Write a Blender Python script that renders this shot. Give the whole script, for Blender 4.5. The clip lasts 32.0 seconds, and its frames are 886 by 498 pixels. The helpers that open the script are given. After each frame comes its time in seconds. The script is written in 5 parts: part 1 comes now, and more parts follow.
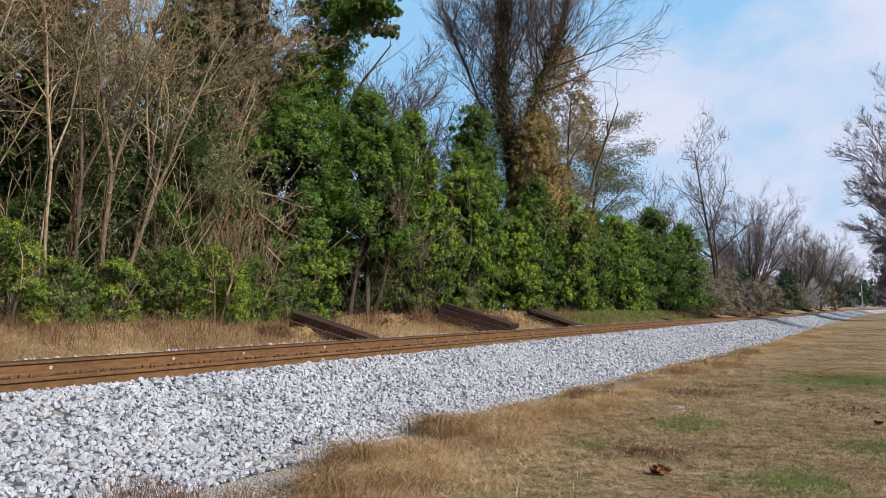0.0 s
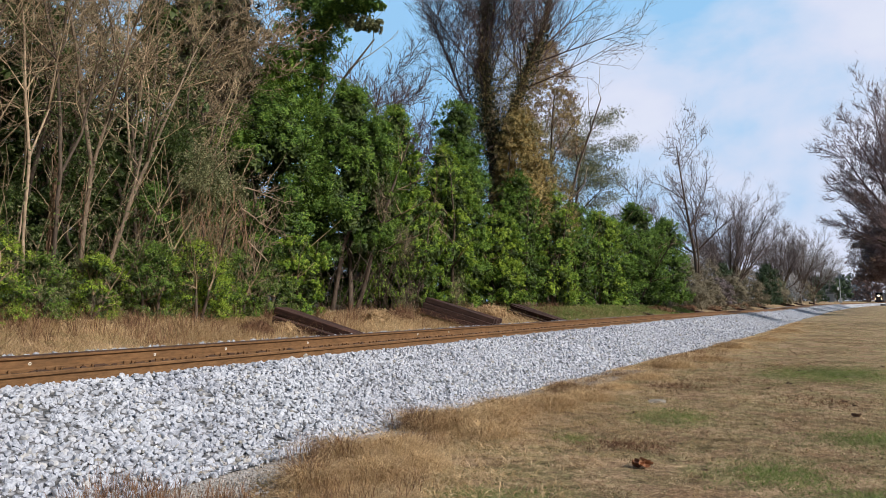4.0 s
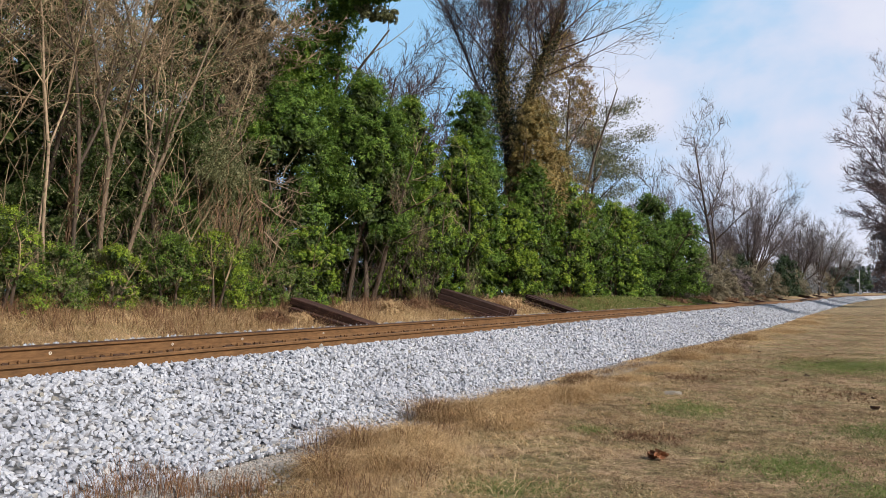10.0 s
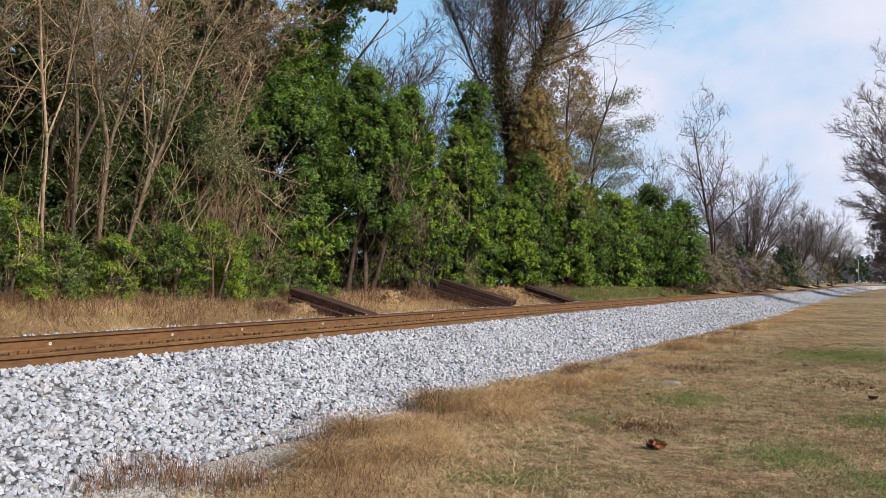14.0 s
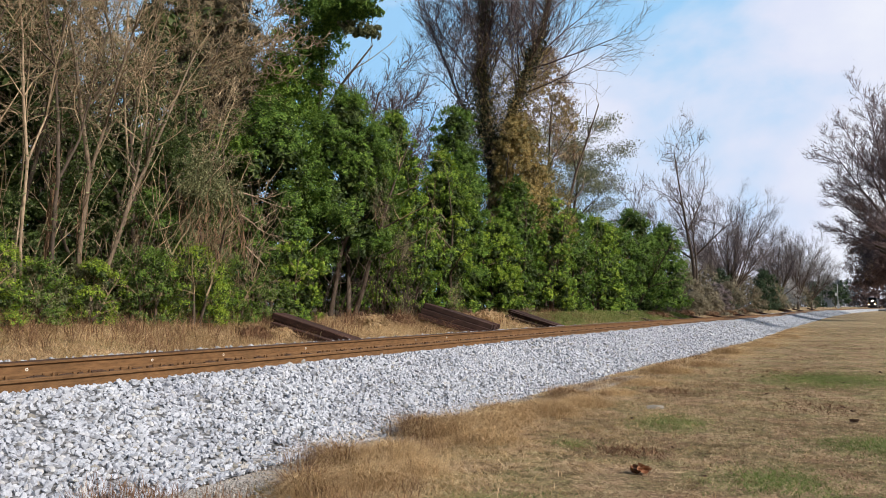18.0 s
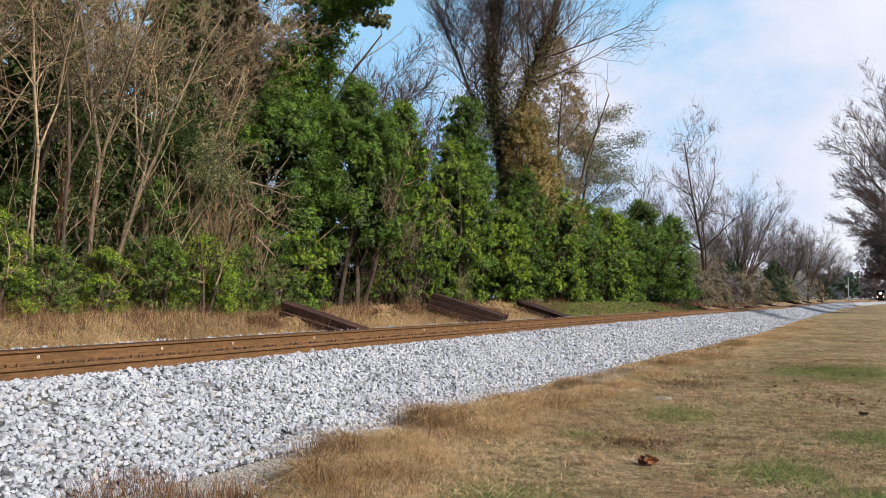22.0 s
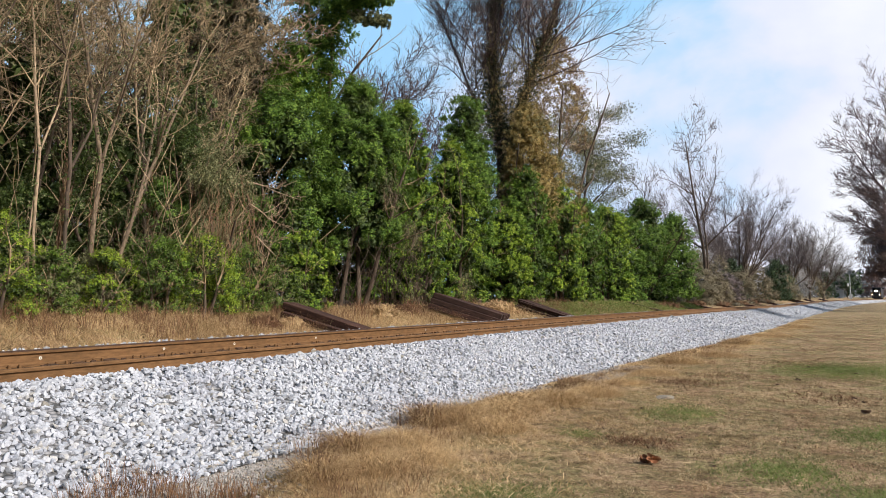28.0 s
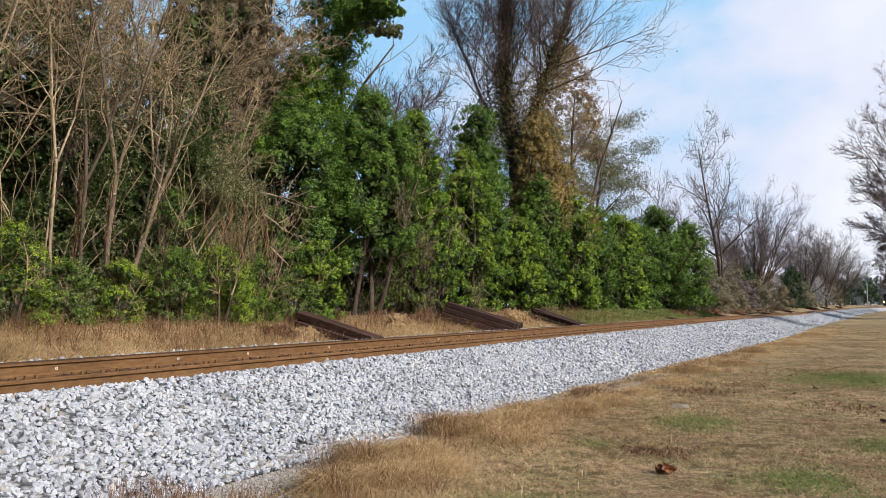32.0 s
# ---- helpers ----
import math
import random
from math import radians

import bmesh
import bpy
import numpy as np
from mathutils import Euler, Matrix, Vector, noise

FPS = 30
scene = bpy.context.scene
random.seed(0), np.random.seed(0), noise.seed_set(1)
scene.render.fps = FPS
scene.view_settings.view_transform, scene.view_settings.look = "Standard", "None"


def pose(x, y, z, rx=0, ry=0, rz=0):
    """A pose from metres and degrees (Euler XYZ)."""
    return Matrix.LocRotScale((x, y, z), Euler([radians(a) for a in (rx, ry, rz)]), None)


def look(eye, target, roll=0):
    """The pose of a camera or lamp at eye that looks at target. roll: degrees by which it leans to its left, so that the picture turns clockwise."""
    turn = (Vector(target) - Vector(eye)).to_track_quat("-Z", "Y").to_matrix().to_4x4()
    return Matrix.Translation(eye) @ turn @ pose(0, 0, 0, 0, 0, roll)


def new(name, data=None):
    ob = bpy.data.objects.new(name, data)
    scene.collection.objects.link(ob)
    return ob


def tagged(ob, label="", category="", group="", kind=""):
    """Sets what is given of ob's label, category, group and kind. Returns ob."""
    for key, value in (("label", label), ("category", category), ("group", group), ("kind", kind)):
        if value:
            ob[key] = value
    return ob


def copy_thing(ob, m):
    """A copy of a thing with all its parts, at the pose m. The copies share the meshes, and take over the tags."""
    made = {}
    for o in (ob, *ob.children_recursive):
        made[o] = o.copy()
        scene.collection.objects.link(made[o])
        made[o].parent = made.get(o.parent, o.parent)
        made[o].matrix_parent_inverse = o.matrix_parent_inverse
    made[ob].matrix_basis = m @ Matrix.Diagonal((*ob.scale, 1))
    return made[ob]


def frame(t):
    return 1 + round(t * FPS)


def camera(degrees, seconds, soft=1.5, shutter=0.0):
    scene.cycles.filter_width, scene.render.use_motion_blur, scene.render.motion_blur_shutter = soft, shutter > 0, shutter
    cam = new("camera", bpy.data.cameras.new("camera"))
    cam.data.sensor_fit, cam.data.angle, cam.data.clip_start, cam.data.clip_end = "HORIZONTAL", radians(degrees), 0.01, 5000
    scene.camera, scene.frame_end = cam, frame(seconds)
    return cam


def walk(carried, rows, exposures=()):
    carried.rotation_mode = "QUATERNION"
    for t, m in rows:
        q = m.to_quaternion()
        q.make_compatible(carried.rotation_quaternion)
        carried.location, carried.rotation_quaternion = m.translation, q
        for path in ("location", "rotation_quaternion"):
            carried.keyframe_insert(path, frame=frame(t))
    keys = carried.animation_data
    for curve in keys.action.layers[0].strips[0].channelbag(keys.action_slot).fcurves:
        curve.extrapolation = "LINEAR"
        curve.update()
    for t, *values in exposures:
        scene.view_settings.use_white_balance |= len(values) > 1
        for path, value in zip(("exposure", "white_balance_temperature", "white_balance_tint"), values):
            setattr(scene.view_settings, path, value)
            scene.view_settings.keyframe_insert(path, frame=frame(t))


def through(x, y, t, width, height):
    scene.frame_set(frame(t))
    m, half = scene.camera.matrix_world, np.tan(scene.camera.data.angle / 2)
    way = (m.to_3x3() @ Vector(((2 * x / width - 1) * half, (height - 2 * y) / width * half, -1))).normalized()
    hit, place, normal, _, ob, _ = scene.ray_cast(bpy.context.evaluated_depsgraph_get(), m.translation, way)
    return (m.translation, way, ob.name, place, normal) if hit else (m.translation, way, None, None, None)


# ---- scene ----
cam = camera(62.58, 32.0, soft=0.4)
EYE = (0.0, 0.0, 1.62)
PATH = [
    (0, 94.622, 0.140, 30.502), (0.5, 94.908, 0.321, 30.580), (1, 95.195, -0.057, 28.976), (1.5, 94.710, -0.178, 28.698),
    (2, 95.199, -0.211, 29.057), (2.5, 95.465, 0.548, 29.117), (3, 94.686, 0.335, 29.127), (3.5, 94.254, 0.213, 29.353),
    (5.5, 94.135, 0.317, 28.408), (6, 93.295, -0.065, 29.316), (6.5, 93.131, -0.072, 28.219), (7, 93.290, 0.230, 29.180),
    (7.5, 93.334, 0.012, 29.721), (8, 93.774, -0.112, 29.579), (8.5, 93.331, -0.279, 29.810), (9, 93.424, -0.058, 30.758),
    (9.5, 93.613, 0.112, 30.547), (10, 93.524, 0.117, 30.385), (10.5, 93.129, 0.011, 30.030), (11, 92.937, 0.163, 30.208),
    (11.5, 93.346, 0.051, 30.174), (12, 92.946, 0.138, 30.175), (12.5, 93.146, 0.156, 30.420), (13, 93.195, -0.000, 30.498),
    (13.5, 92.833, 0.085, 30.800), (14, 92.776, 0.149, 30.343), (14.5, 92.896, 0.279, 30.174), (16.5, 93.105, 0.126, 30.634),
    (17, 93.484, 0.239, 30.621), (17.5, 94.425, 0.138, 30.338), (18, 94.666, 0.236, 29.052), (18.5, 94.854, 0.061, 28.784),
    (19, 94.482, 0.105, 29.121), (19.5, 94.242, -0.125, 29.453), (20, 94.097, -0.056, 29.571), (20.5, 93.935, 0.017, 29.553),
    (21, 93.940, 0.033, 29.622), (21.5, 93.780, 0.016, 29.745), (22, 93.903, -0.083, 29.704), (22.5, 93.910, -0.096, 29.584),
    (23, 94.001, -0.164, 29.768), (23.5, 93.746, -0.310, 29.701), (24, 93.870, -0.213, 29.778), (24.5, 93.528, -0.097, 30.130),
    (25, 93.881, 0.260, 29.675), (25.5, 93.634, 0.240, 29.844), (27.5, 93.782, 0.181, 29.501), (28, 93.872, 0.118, 29.812),
    (28.5, 93.679, 0.309, 29.391), (29, 93.663, 0.664, 29.975), (29.5, 93.727, 0.898, 29.762), (30, 93.552, 0.493, 30.545),
    (30.5, 93.273, 0.945, 30.803), (31, 95.081, 0.226, 30.429), (31.5, 94.659, 0.654, 30.656), (32, 94.587, 0.350, 30.827),
]

walk(cam, [(t, pose(*EYE, rx, ry, rz)) for t, rx, ry, rz in PATH], exposures=[(0, -0.05, 6180, 11), (9, -0.03, 6360, 12), (13, 0.01, 6400, 12), (20, 0.05, 6340, 11), (24, 0.12, 6440, 11), (28, 0.16, 6440, 11), (32, 0.08, 6350, 11)])

# ---- light: bright thin overcast, low winter sun beyond the right edge of the view ----
SUN_ELEV, SUN_AZ = radians(33), radians(96)          # azimuth from the track's direction towards the lawn
world = bpy.data.worlds.new("sky")
scene.world = world
world.use_nodes = True
wt = world.node_tree
wt.nodes.clear()
w_out = wt.nodes.new("ShaderNodeOutputWorld")
w_bg = wt.nodes.new("ShaderNodeBackground")
w_sky = wt.nodes.new("ShaderNodeTexSky")
w_sky.sky_type, w_sky.sun_disc = "NISHITA", False
w_sky.sun_elevation, w_sky.sun_rotation = SUN_ELEV, SUN_AZ
w_sky.air_density, w_sky.dust_density = 1.0, 1.5
w_bg.inputs[1].default_value = 0.058
wt.links.new(w_sky.outputs[0], w_bg.inputs[0])
wt.links.new(w_bg.outputs[0], w_out.inputs[0])

sun = new("sun", bpy.data.lights.new("sun", "SUN"))
sun.data.energy, sun.data.angle, sun.data.color = 5.0, radians(6), (1.0, 0.93, 0.84)
sun.matrix_world = look((0, 0, 0), (-math.sin(SUN_AZ) * math.cos(SUN_ELEV), -math.cos(SUN_AZ) * math.cos(SUN_ELEV), -math.sin(SUN_ELEV)))

# ---- materials ----
def material(name, rough=0.9, metal=0.0, spec=0.3):
    m = bpy.data.materials.new(name)
    m.use_nodes = True
    b = m.node_tree.nodes["Principled BSDF"]
    b.inputs["Roughness"].default_value, b.inputs["Metallic"].default_value = rough, metal
    b.inputs["Specular IOR Level"].default_value = spec
    return m, m.node_tree.nodes, m.node_tree.links, b


def ramp(nodes, stops):
    r = nodes.new("ShaderNodeValToRGB")
    el = r.color_ramp.elements
    while len(el) < len(stops):
        el.new(0.5)
    for e, (p, c) in zip(el, stops):
        e.position, e.color = p, (*c, 1)
    return r


def noise_node(nodes, links, scale, detail=4.0, rough=0.6, stretch=None):
    tc = nodes.new("ShaderNodeTexCoord")
    n = nodes.new("ShaderNodeTexNoise")
    n.inputs["Scale"].default_value, n.inputs["Detail"].default_value, n.inputs["Roughness"].default_value = scale, detail, rough
    if stretch:
        mp = nodes.new("ShaderNodeMapping")
        mp.inputs["Scale"].default_value = stretch
        links.new(tc.outputs["Object"], mp.inputs[0])
        links.new(mp.outputs[0], n.inputs["Vector"])
    else:
        links.new(tc.outputs["Object"], n.inputs["Vector"])
    return n


def mixed(nodes, links, a, b, fac, mode="MIX"):
    m = nodes.new("ShaderNodeMix")
    m.data_type, m.blend_type = "RGBA", mode
    if isinstance(fac, float):
        m.inputs[0].default_value = fac
    else:
        links.new(fac, m.inputs[0])
    links.new(a, m.inputs[6])
    links.new(b, m.inputs[7])
    return m.outputs[2]


def bumped(nodes, links, b, height, strength, dist):
    bp = nodes.new("ShaderNodeBump")
    bp.inputs["Strength"].default_value, bp.inputs["Distance"].default_value = strength, dist
    links.new(height, bp.inputs["Height"])
    links.new(bp.outputs[0], b.inputs["Normal"])


def surface(name, fine, coarse, fine_scale, coarse_scale, rough=0.9, metal=0.0, bump=0.3, dist=0.01, spec=0.3, stretch=None, piece=None):
    """Two-scale colour: fine grain ramp, multiplied by a coarse stain ramp; piece: a per-piece tint ramp."""
    m, n, l, b = material(name, rough, metal, spec)
    a, c = noise_node(n, l, fine_scale, 5, 0.65, stretch), noise_node(n, l, coarse_scale, 3, 0.55)
    ra, rc = ramp(n, fine), ramp(n, coarse)
    l.new(a.outputs[0], ra.inputs[0])
    l.new(c.outputs[0], rc.inputs[0])
    col = mixed(n, l, ra.outputs[0], rc.outputs[0], 1.0, "MULTIPLY")
    if piece:
        src = n.new("ShaderNodeObjectInfo") if piece[0] == "object" else n.new("ShaderNodeNewGeometry")
        rp = ramp(n, piece[1])
        l.new(src.outputs["Random" if piece[0] == "object" else "Random Per Island"], rp.inputs[0])
        col = mixed(n, l, col, rp.outputs[0], 1.0, "MULTIPLY")
    l.new(col, b.inputs["Base Color"])
    bumped(n, l, b, a.outputs[0], bump, dist)
    return m


def leafy(name, stops, through=0.22, patch=((0.3, (0.75, 0.75, 0.75)), (0.7, (1.1, 1.1, 1.1))), rough=0.55, patch_scale=0.9, spec=0.3):
    """Leaves or blades: one colour a leaf, drifting over the plant, some light passing through."""
    m, n, l, b = material(name, rough, 0.0, spec)
    geo = n.new("ShaderNodeNewGeometry")
    r = ramp(n, stops)
    l.new(geo.outputs["Random Per Island"], r.inputs[0])
    c = noise_node(n, l, patch_scale, 3, 0.6)
    rc = ramp(n, patch)
    l.new(c.outputs[0], rc.inputs[0])
    col = mixed(n, l, r.outputs[0], rc.outputs[0], 1.0, "MULTIPLY")
    l.new(col, b.inputs["Base Color"])
    tr, mx = n.new("ShaderNodeBsdfTranslucent"), n.new("ShaderNodeMixShader")
    l.new(col, tr.inputs[0])
    mx.inputs[0].default_value = through
    l.new(b.outputs[0], mx.inputs[1])
    l.new(tr.outputs[0], mx.inputs[2])
    l.new(mx.outputs[0], n["Material Output"].inputs[0])
    return m


def plain(name, col, rough=0.6, metal=0.0):
    m, n, l, b = material(name, rough, metal)
    a = noise_node(n, l, 14.0)
    r = ramp(n, [(0.3, [0.8 * v for v in col]), (0.7, [min(1, 1.12 * v) for v in col])])
    l.new(a.outputs[0], r.inputs[0])
    l.new(r.outputs[0], b.inputs["Base Color"])
    return m


def glow(name, col, strength):
    m, n, l, b = material(name)
    b.inputs["Base Color"].default_value = (0.8, 0.8, 0.8, 1)
    b.inputs["Emission Color"].default_value, b.inputs["Emission Strength"].default_value = (*col, 1), strength
    return m


GREYS = [(0.0, (0.5, 0.51, 0.52)), (0.07, (0.82, 0.84, 0.88)), (0.4, (1.0, 1.02, 1.06)), (0.85, (1.12, 1.13, 1.16)), (0.96, (1.1, 1.06, 0.98)), (1.0, (0.66, 0.6, 0.48))]
M_STONE = surface("limestone_ballast", [(0.3, (0.34, 0.352, 0.375)), (0.66, (0.53, 0.543, 0.57))], [(0.3, (0.88, 0.88, 0.9)), (0.65, (1, 1, 1))],
                  40, 0.9, 0.85, bump=0.25, dist=0.006, piece=("island", GREYS))
M_STONE_PIECE = surface("limestone_piece", [(0.3, (0.34, 0.352, 0.375)), (0.66, (0.53, 0.543, 0.57))], [(0.3, (0.88, 0.88, 0.9)), (0.65, (1, 1, 1))],
                        40, 0.9, 0.85, bump=0.25, dist=0.006, piece=("object", GREYS))


M_FINES = surface("grey_brown_fines", [(0.25, (0.22, 0.2, 0.175)), (0.7, (0.45, 0.42, 0.38))], [(0.3, (0.85, 0.85, 0.85)), (0.65, (1, 1, 1))], 38, 0.9, 0.9, bump=0.2, dist=0.004, piece=("island", GREYS))


def gap_shaded_bed(name, light, dark):
    m, n, l, b = material(name, 0.9)
    tc, v = n.new("ShaderNodeTexCoord"), n.new("ShaderNodeTexVoronoi")
    v.inputs["Scale"].default_value = 15
    l.new(tc.outputs["Object"], v.inputs["Vector"])
    # Cells are stone colour; their edges darken as painted shade between stones.
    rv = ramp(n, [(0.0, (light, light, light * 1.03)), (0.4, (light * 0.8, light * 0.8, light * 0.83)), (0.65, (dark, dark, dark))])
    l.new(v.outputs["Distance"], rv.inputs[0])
    c = noise_node(n, l, 0.35, 4, 0.6)
    rc = ramp(n, [(0.3, (0.85, 0.86, 0.88)), (0.7, (1, 1, 1))])
    l.new(c.outputs[0], rc.inputs[0])
    l.new(mixed(n, l, rv.outputs[0], rc.outputs[0], 1.0, "MULTIPLY"), b.inputs["Base Color"])
    inv = n.new("ShaderNodeMath")
    inv.operation = "SUBTRACT"
    inv.inputs[0].default_value = 1.0
    l.new(v.outputs["Distance"], inv.inputs[1])
    bumped(n, l, b, inv.outputs[0], 1.0, 0.05)
    return m


# Near bed is painted darker, as shade in the gaps under the loose stones.
M_BED_SHADED = gap_shaded_bed("gap_shaded_bed", 0.36, 0.09)
M_BED_FAR = gap_shaded_bed("open_ballast_bed", 0.72, 0.2)


def lawn():
    m, n, l, b = material("winter_lawn", 0.95, 0, 0.15)
    fine, mid = noise_node(n, l, 26, 6, 0.95), noise_node(n, l, 5.0, 7, 0.88)
    rf = ramp(n, [(0.36, (0.13, 0.084, 0.053)), (0.5, (0.36, 0.257, 0.163)), (0.64, (0.62, 0.475, 0.33))])
    l.new(fine.outputs[0], rf.inputs[0])
    fg = ramp(n, [(0.36, (0.075, 0.07, 0.03)), (0.5, (0.23, 0.205, 0.1)), (0.66, (0.46, 0.4, 0.22))])
    l.new(fine.outputs[0], fg.inputs[0])
    patch = noise_node(n, l, 1.1, 8, 0.78)
    rp = ramp(n, [(0.45, (0, 0, 0)), (0.56, (0.95, 0.95, 0.95))])
    l.new(patch.outputs[0], rp.inputs[0])
    col = mixed(n, l, rf.outputs[0], fg.outputs[0], rp.outputs[0])
    rm = ramp(n, [(0.38, (0.3, 0.26, 0.22)), (0.5, (0.95, 0.93, 0.9)), (0.62, (1.35, 1.32, 1.28))])
    l.new(mid.outputs[0], rm.inputs[0])
    col = mixed(n, l, col, rm.outputs[0], 1.0, "MULTIPLY")
    big = noise_node(n, l, 0.5, 5, 0.65)
    rb = ramp(n, [(0.36, (0.7, 0.6, 0.52)), (0.5, (1.0, 0.95, 0.9)), (0.64, (1.2, 1.18, 1.1))])
    l.new(big.outputs[0], rb.inputs[0])
    l.new(mixed(n, l, col, rb.outputs[0], 1.0, "MULTIPLY"), b.inputs["Base Color"])
    bumped(n, l, b, mid.outputs[0], 1.0, 0.05)
    return m


M_LAWN = lawn()
M_RUST = surface("rusty_rail_steel", [(0.3, (0.11, 0.058, 0.024)), (0.7, (0.235, 0.132, 0.06))], [(0.3, (0.8, 0.78, 0.75)), (0.7, (1.1, 1.05, 1.0))],
                 30, 1.2, 0.75, 0.25, 0.15, 0.003, stretch=(1, 0.25, 1))
# Dark rust of iron parts; on the rail heads it paints a dark reflection.
M_RUST_AND_REFLECTION = surface("dark_rust_and_reflection", [(0.3, (0.035, 0.02, 0.014)), (0.7, (0.11, 0.06, 0.035))], [(0.3, (0.7, 0.7, 0.7)), (0.7, (1.1, 1.05, 1.0))],
                      40, 2, 0.8, 0.2, 0.2, 0.003)
M_TIE = surface("creosoted_timber", [(0.3, (0.018, 0.011, 0.009)), (0.7, (0.085, 0.046, 0.036))], [(0.3, (0.7, 0.7, 0.7)), (0.7, (1.2, 1.1, 1.05))],
                26, 1.5, 0.85, 0, 0.5, 0.01, stretch=(0.15, 1, 1), piece=("object", [(0, (0.6, 0.6, 0.62)), (1, (1.3, 1.2, 1.15))]))
M_WHITE = plain("white_paint_mark", (0.75, 0.74, 0.7), 0.7)
M_BARK = surface("grey_brown_bark", [(0.3, (0.05, 0.039, 0.031)), (0.7, (0.15, 0.117, 0.09))], [(0.3, (0.75, 0.72, 0.7)), (0.7, (1.1, 1.05, 1))],
                 22, 0.8, 0.95, 0, 0.6, 0.02, stretch=(1, 1, 0.25))
M_GREY_BARK = surface("grey_tan_bark", [(0.3, (0.1, 0.077, 0.055)), (0.7, (0.3, 0.235, 0.17))], [(0.3, (0.7, 0.66, 0.62)), (0.7, (1.1, 1.05, 1))],
                      22, 0.8, 0.95, 0, 0.6, 0.02, stretch=(1, 1, 0.25))
M_VINE = surface("red_brown_vines", [(0.3, (0.14, 0.085, 0.05)), (0.7, (0.36, 0.235, 0.14))], [(0.3, (0.7, 0.7, 0.7)), (0.7, (1.1, 1.05, 1))], 8, 0.8, 0.95, 0, 0, 0.01)
M_PALE_BARK = surface("pale_tan_bark", [(0.3, (0.17, 0.128, 0.086)), (0.7, (0.52, 0.41, 0.29))], [(0.3, (0.75, 0.72, 0.7)), (0.7, (1.1, 1.05, 1))],
                      22, 0.8, 0.95, 0, 0.5, 0.015, stretch=(1, 1, 0.25))
M_TWIG = surface("brown_twigs", [(0.3, (0.18, 0.14, 0.088)), (0.7, (0.55, 0.445, 0.3))], [(0.36, (0.45, 0.42, 0.38)), (0.62, (1.15, 1.08, 1.0))], 5, 0.7, 0.95, 0, 0, 0.01)
M_TWIG_DARK = surface("purple_brown_twigs", [(0.3, (0.09, 0.066, 0.062)), (0.7, (0.2, 0.15, 0.14))], [(0.3, (0.8, 0.78, 0.8)), (0.7, (1.1, 1.05, 1.05))], 6, 0.5, 0.95, 0, 0, 0.01)
M_TWIG_GREY = surface("grey_twigs", [(0.3, (0.085, 0.072, 0.072)), (0.7, (0.18, 0.155, 0.155))], [(0.3, (0.8, 0.78, 0.8)), (0.7, (1.1, 1.05, 1.05))], 6, 0.5, 0.95, 0, 0, 0.01)
M_TWIG_RED = surface("reddish_twigs", [(0.3, (0.14, 0.107, 0.112)), (0.7, (0.29, 0.225, 0.23))], [(0.3, (0.8, 0.78, 0.8)), (0.7, (1.1, 1.05, 1.05))], 6, 0.5, 0.95, 0, 0, 0.01)
# Ivy's own colour, and the painted shade inside green crowns.
M_IVY_AND_SHADE = leafy("ivy_and_crown_shade_leaves", [(0, (0.028, 0.05, 0.012)), (0.5, (0.058, 0.098, 0.022)), (1, (0.125, 0.175, 0.038))])
M_IVY_DARK = leafy("dull_ivy_leaves", [(0, (0.02, 0.028, 0.012)), (0.5, (0.04, 0.058, 0.022)), (1, (0.085, 0.09, 0.04))])
M_HEDGE = leafy("privet_leaves", [(0, (0.066, 0.14, 0.02)), (0.5, (0.155, 0.275, 0.036)), (1, (0.3, 0.42, 0.07))], 0.3, rough=0.6, spec=0.2)
M_HEDGE_DARK = leafy("dark_privet_leaves", [(0, (0.044, 0.095, 0.02)), (0.5, (0.108, 0.2, 0.033)), (1, (0.225, 0.34, 0.06))], 0.26, rough=0.6, spec=0.2)
M_LIME = leafy("yellow_green_leaves", [(0, (0.15, 0.24, 0.022)), (0.5, (0.3, 0.43, 0.04)), (1, (0.48, 0.56, 0.09))], 0.32, rough=0.6, spec=0.2)
M_RUSSET = leafy("russet_dead_leaves", [(0, (0.21, 0.145, 0.052)), (0.5, (0.41, 0.3, 0.105)), (1, (0.58, 0.46, 0.18))], 0.3)
M_BRUSH = leafy("brown_vine_leaves", [(0, (0.06, 0.047, 0.029)), (0.5, (0.175, 0.138, 0.088)), (1, (0.42, 0.34, 0.22))], 0.22, ((0.36, (0.5, 0.52, 0.5)), (0.66, (1.2, 1.15, 1.1))))
M_DRY_BRUSH = leafy("olive_tan_brush", [(0, (0.1, 0.085, 0.05)), (0.5, (0.2, 0.17, 0.105)), (1, (0.34, 0.29, 0.185))])
# Distance haze is painted into the next two colours, blue-grey wood and pale twigs.
M_FAR_HAZED = leafy("far_wood_painted_haze", [(0, (0.11, 0.125, 0.14)), (0.5, (0.17, 0.19, 0.21)), (1, (0.24, 0.26, 0.28))])
M_PALE_TWIG = leafy("haze_pale_grey_twigs", [(0, (0.25, 0.24, 0.23)), (0.5, (0.36, 0.35, 0.34)), (1, (0.46, 0.45, 0.44))])
M_SPRAY = leafy("purple_grey_twiglets", [(0, (0.085, 0.066, 0.068)), (0.5, (0.16, 0.127, 0.126)), (1, (0.25, 0.205, 0.2))], 0.1)
M_PINK = leafy("pinkish_brown_buds", [(0, (0.16, 0.1, 0.065)), (0.5, (0.3, 0.2, 0.13)), (1, (0.42, 0.3, 0.19))])
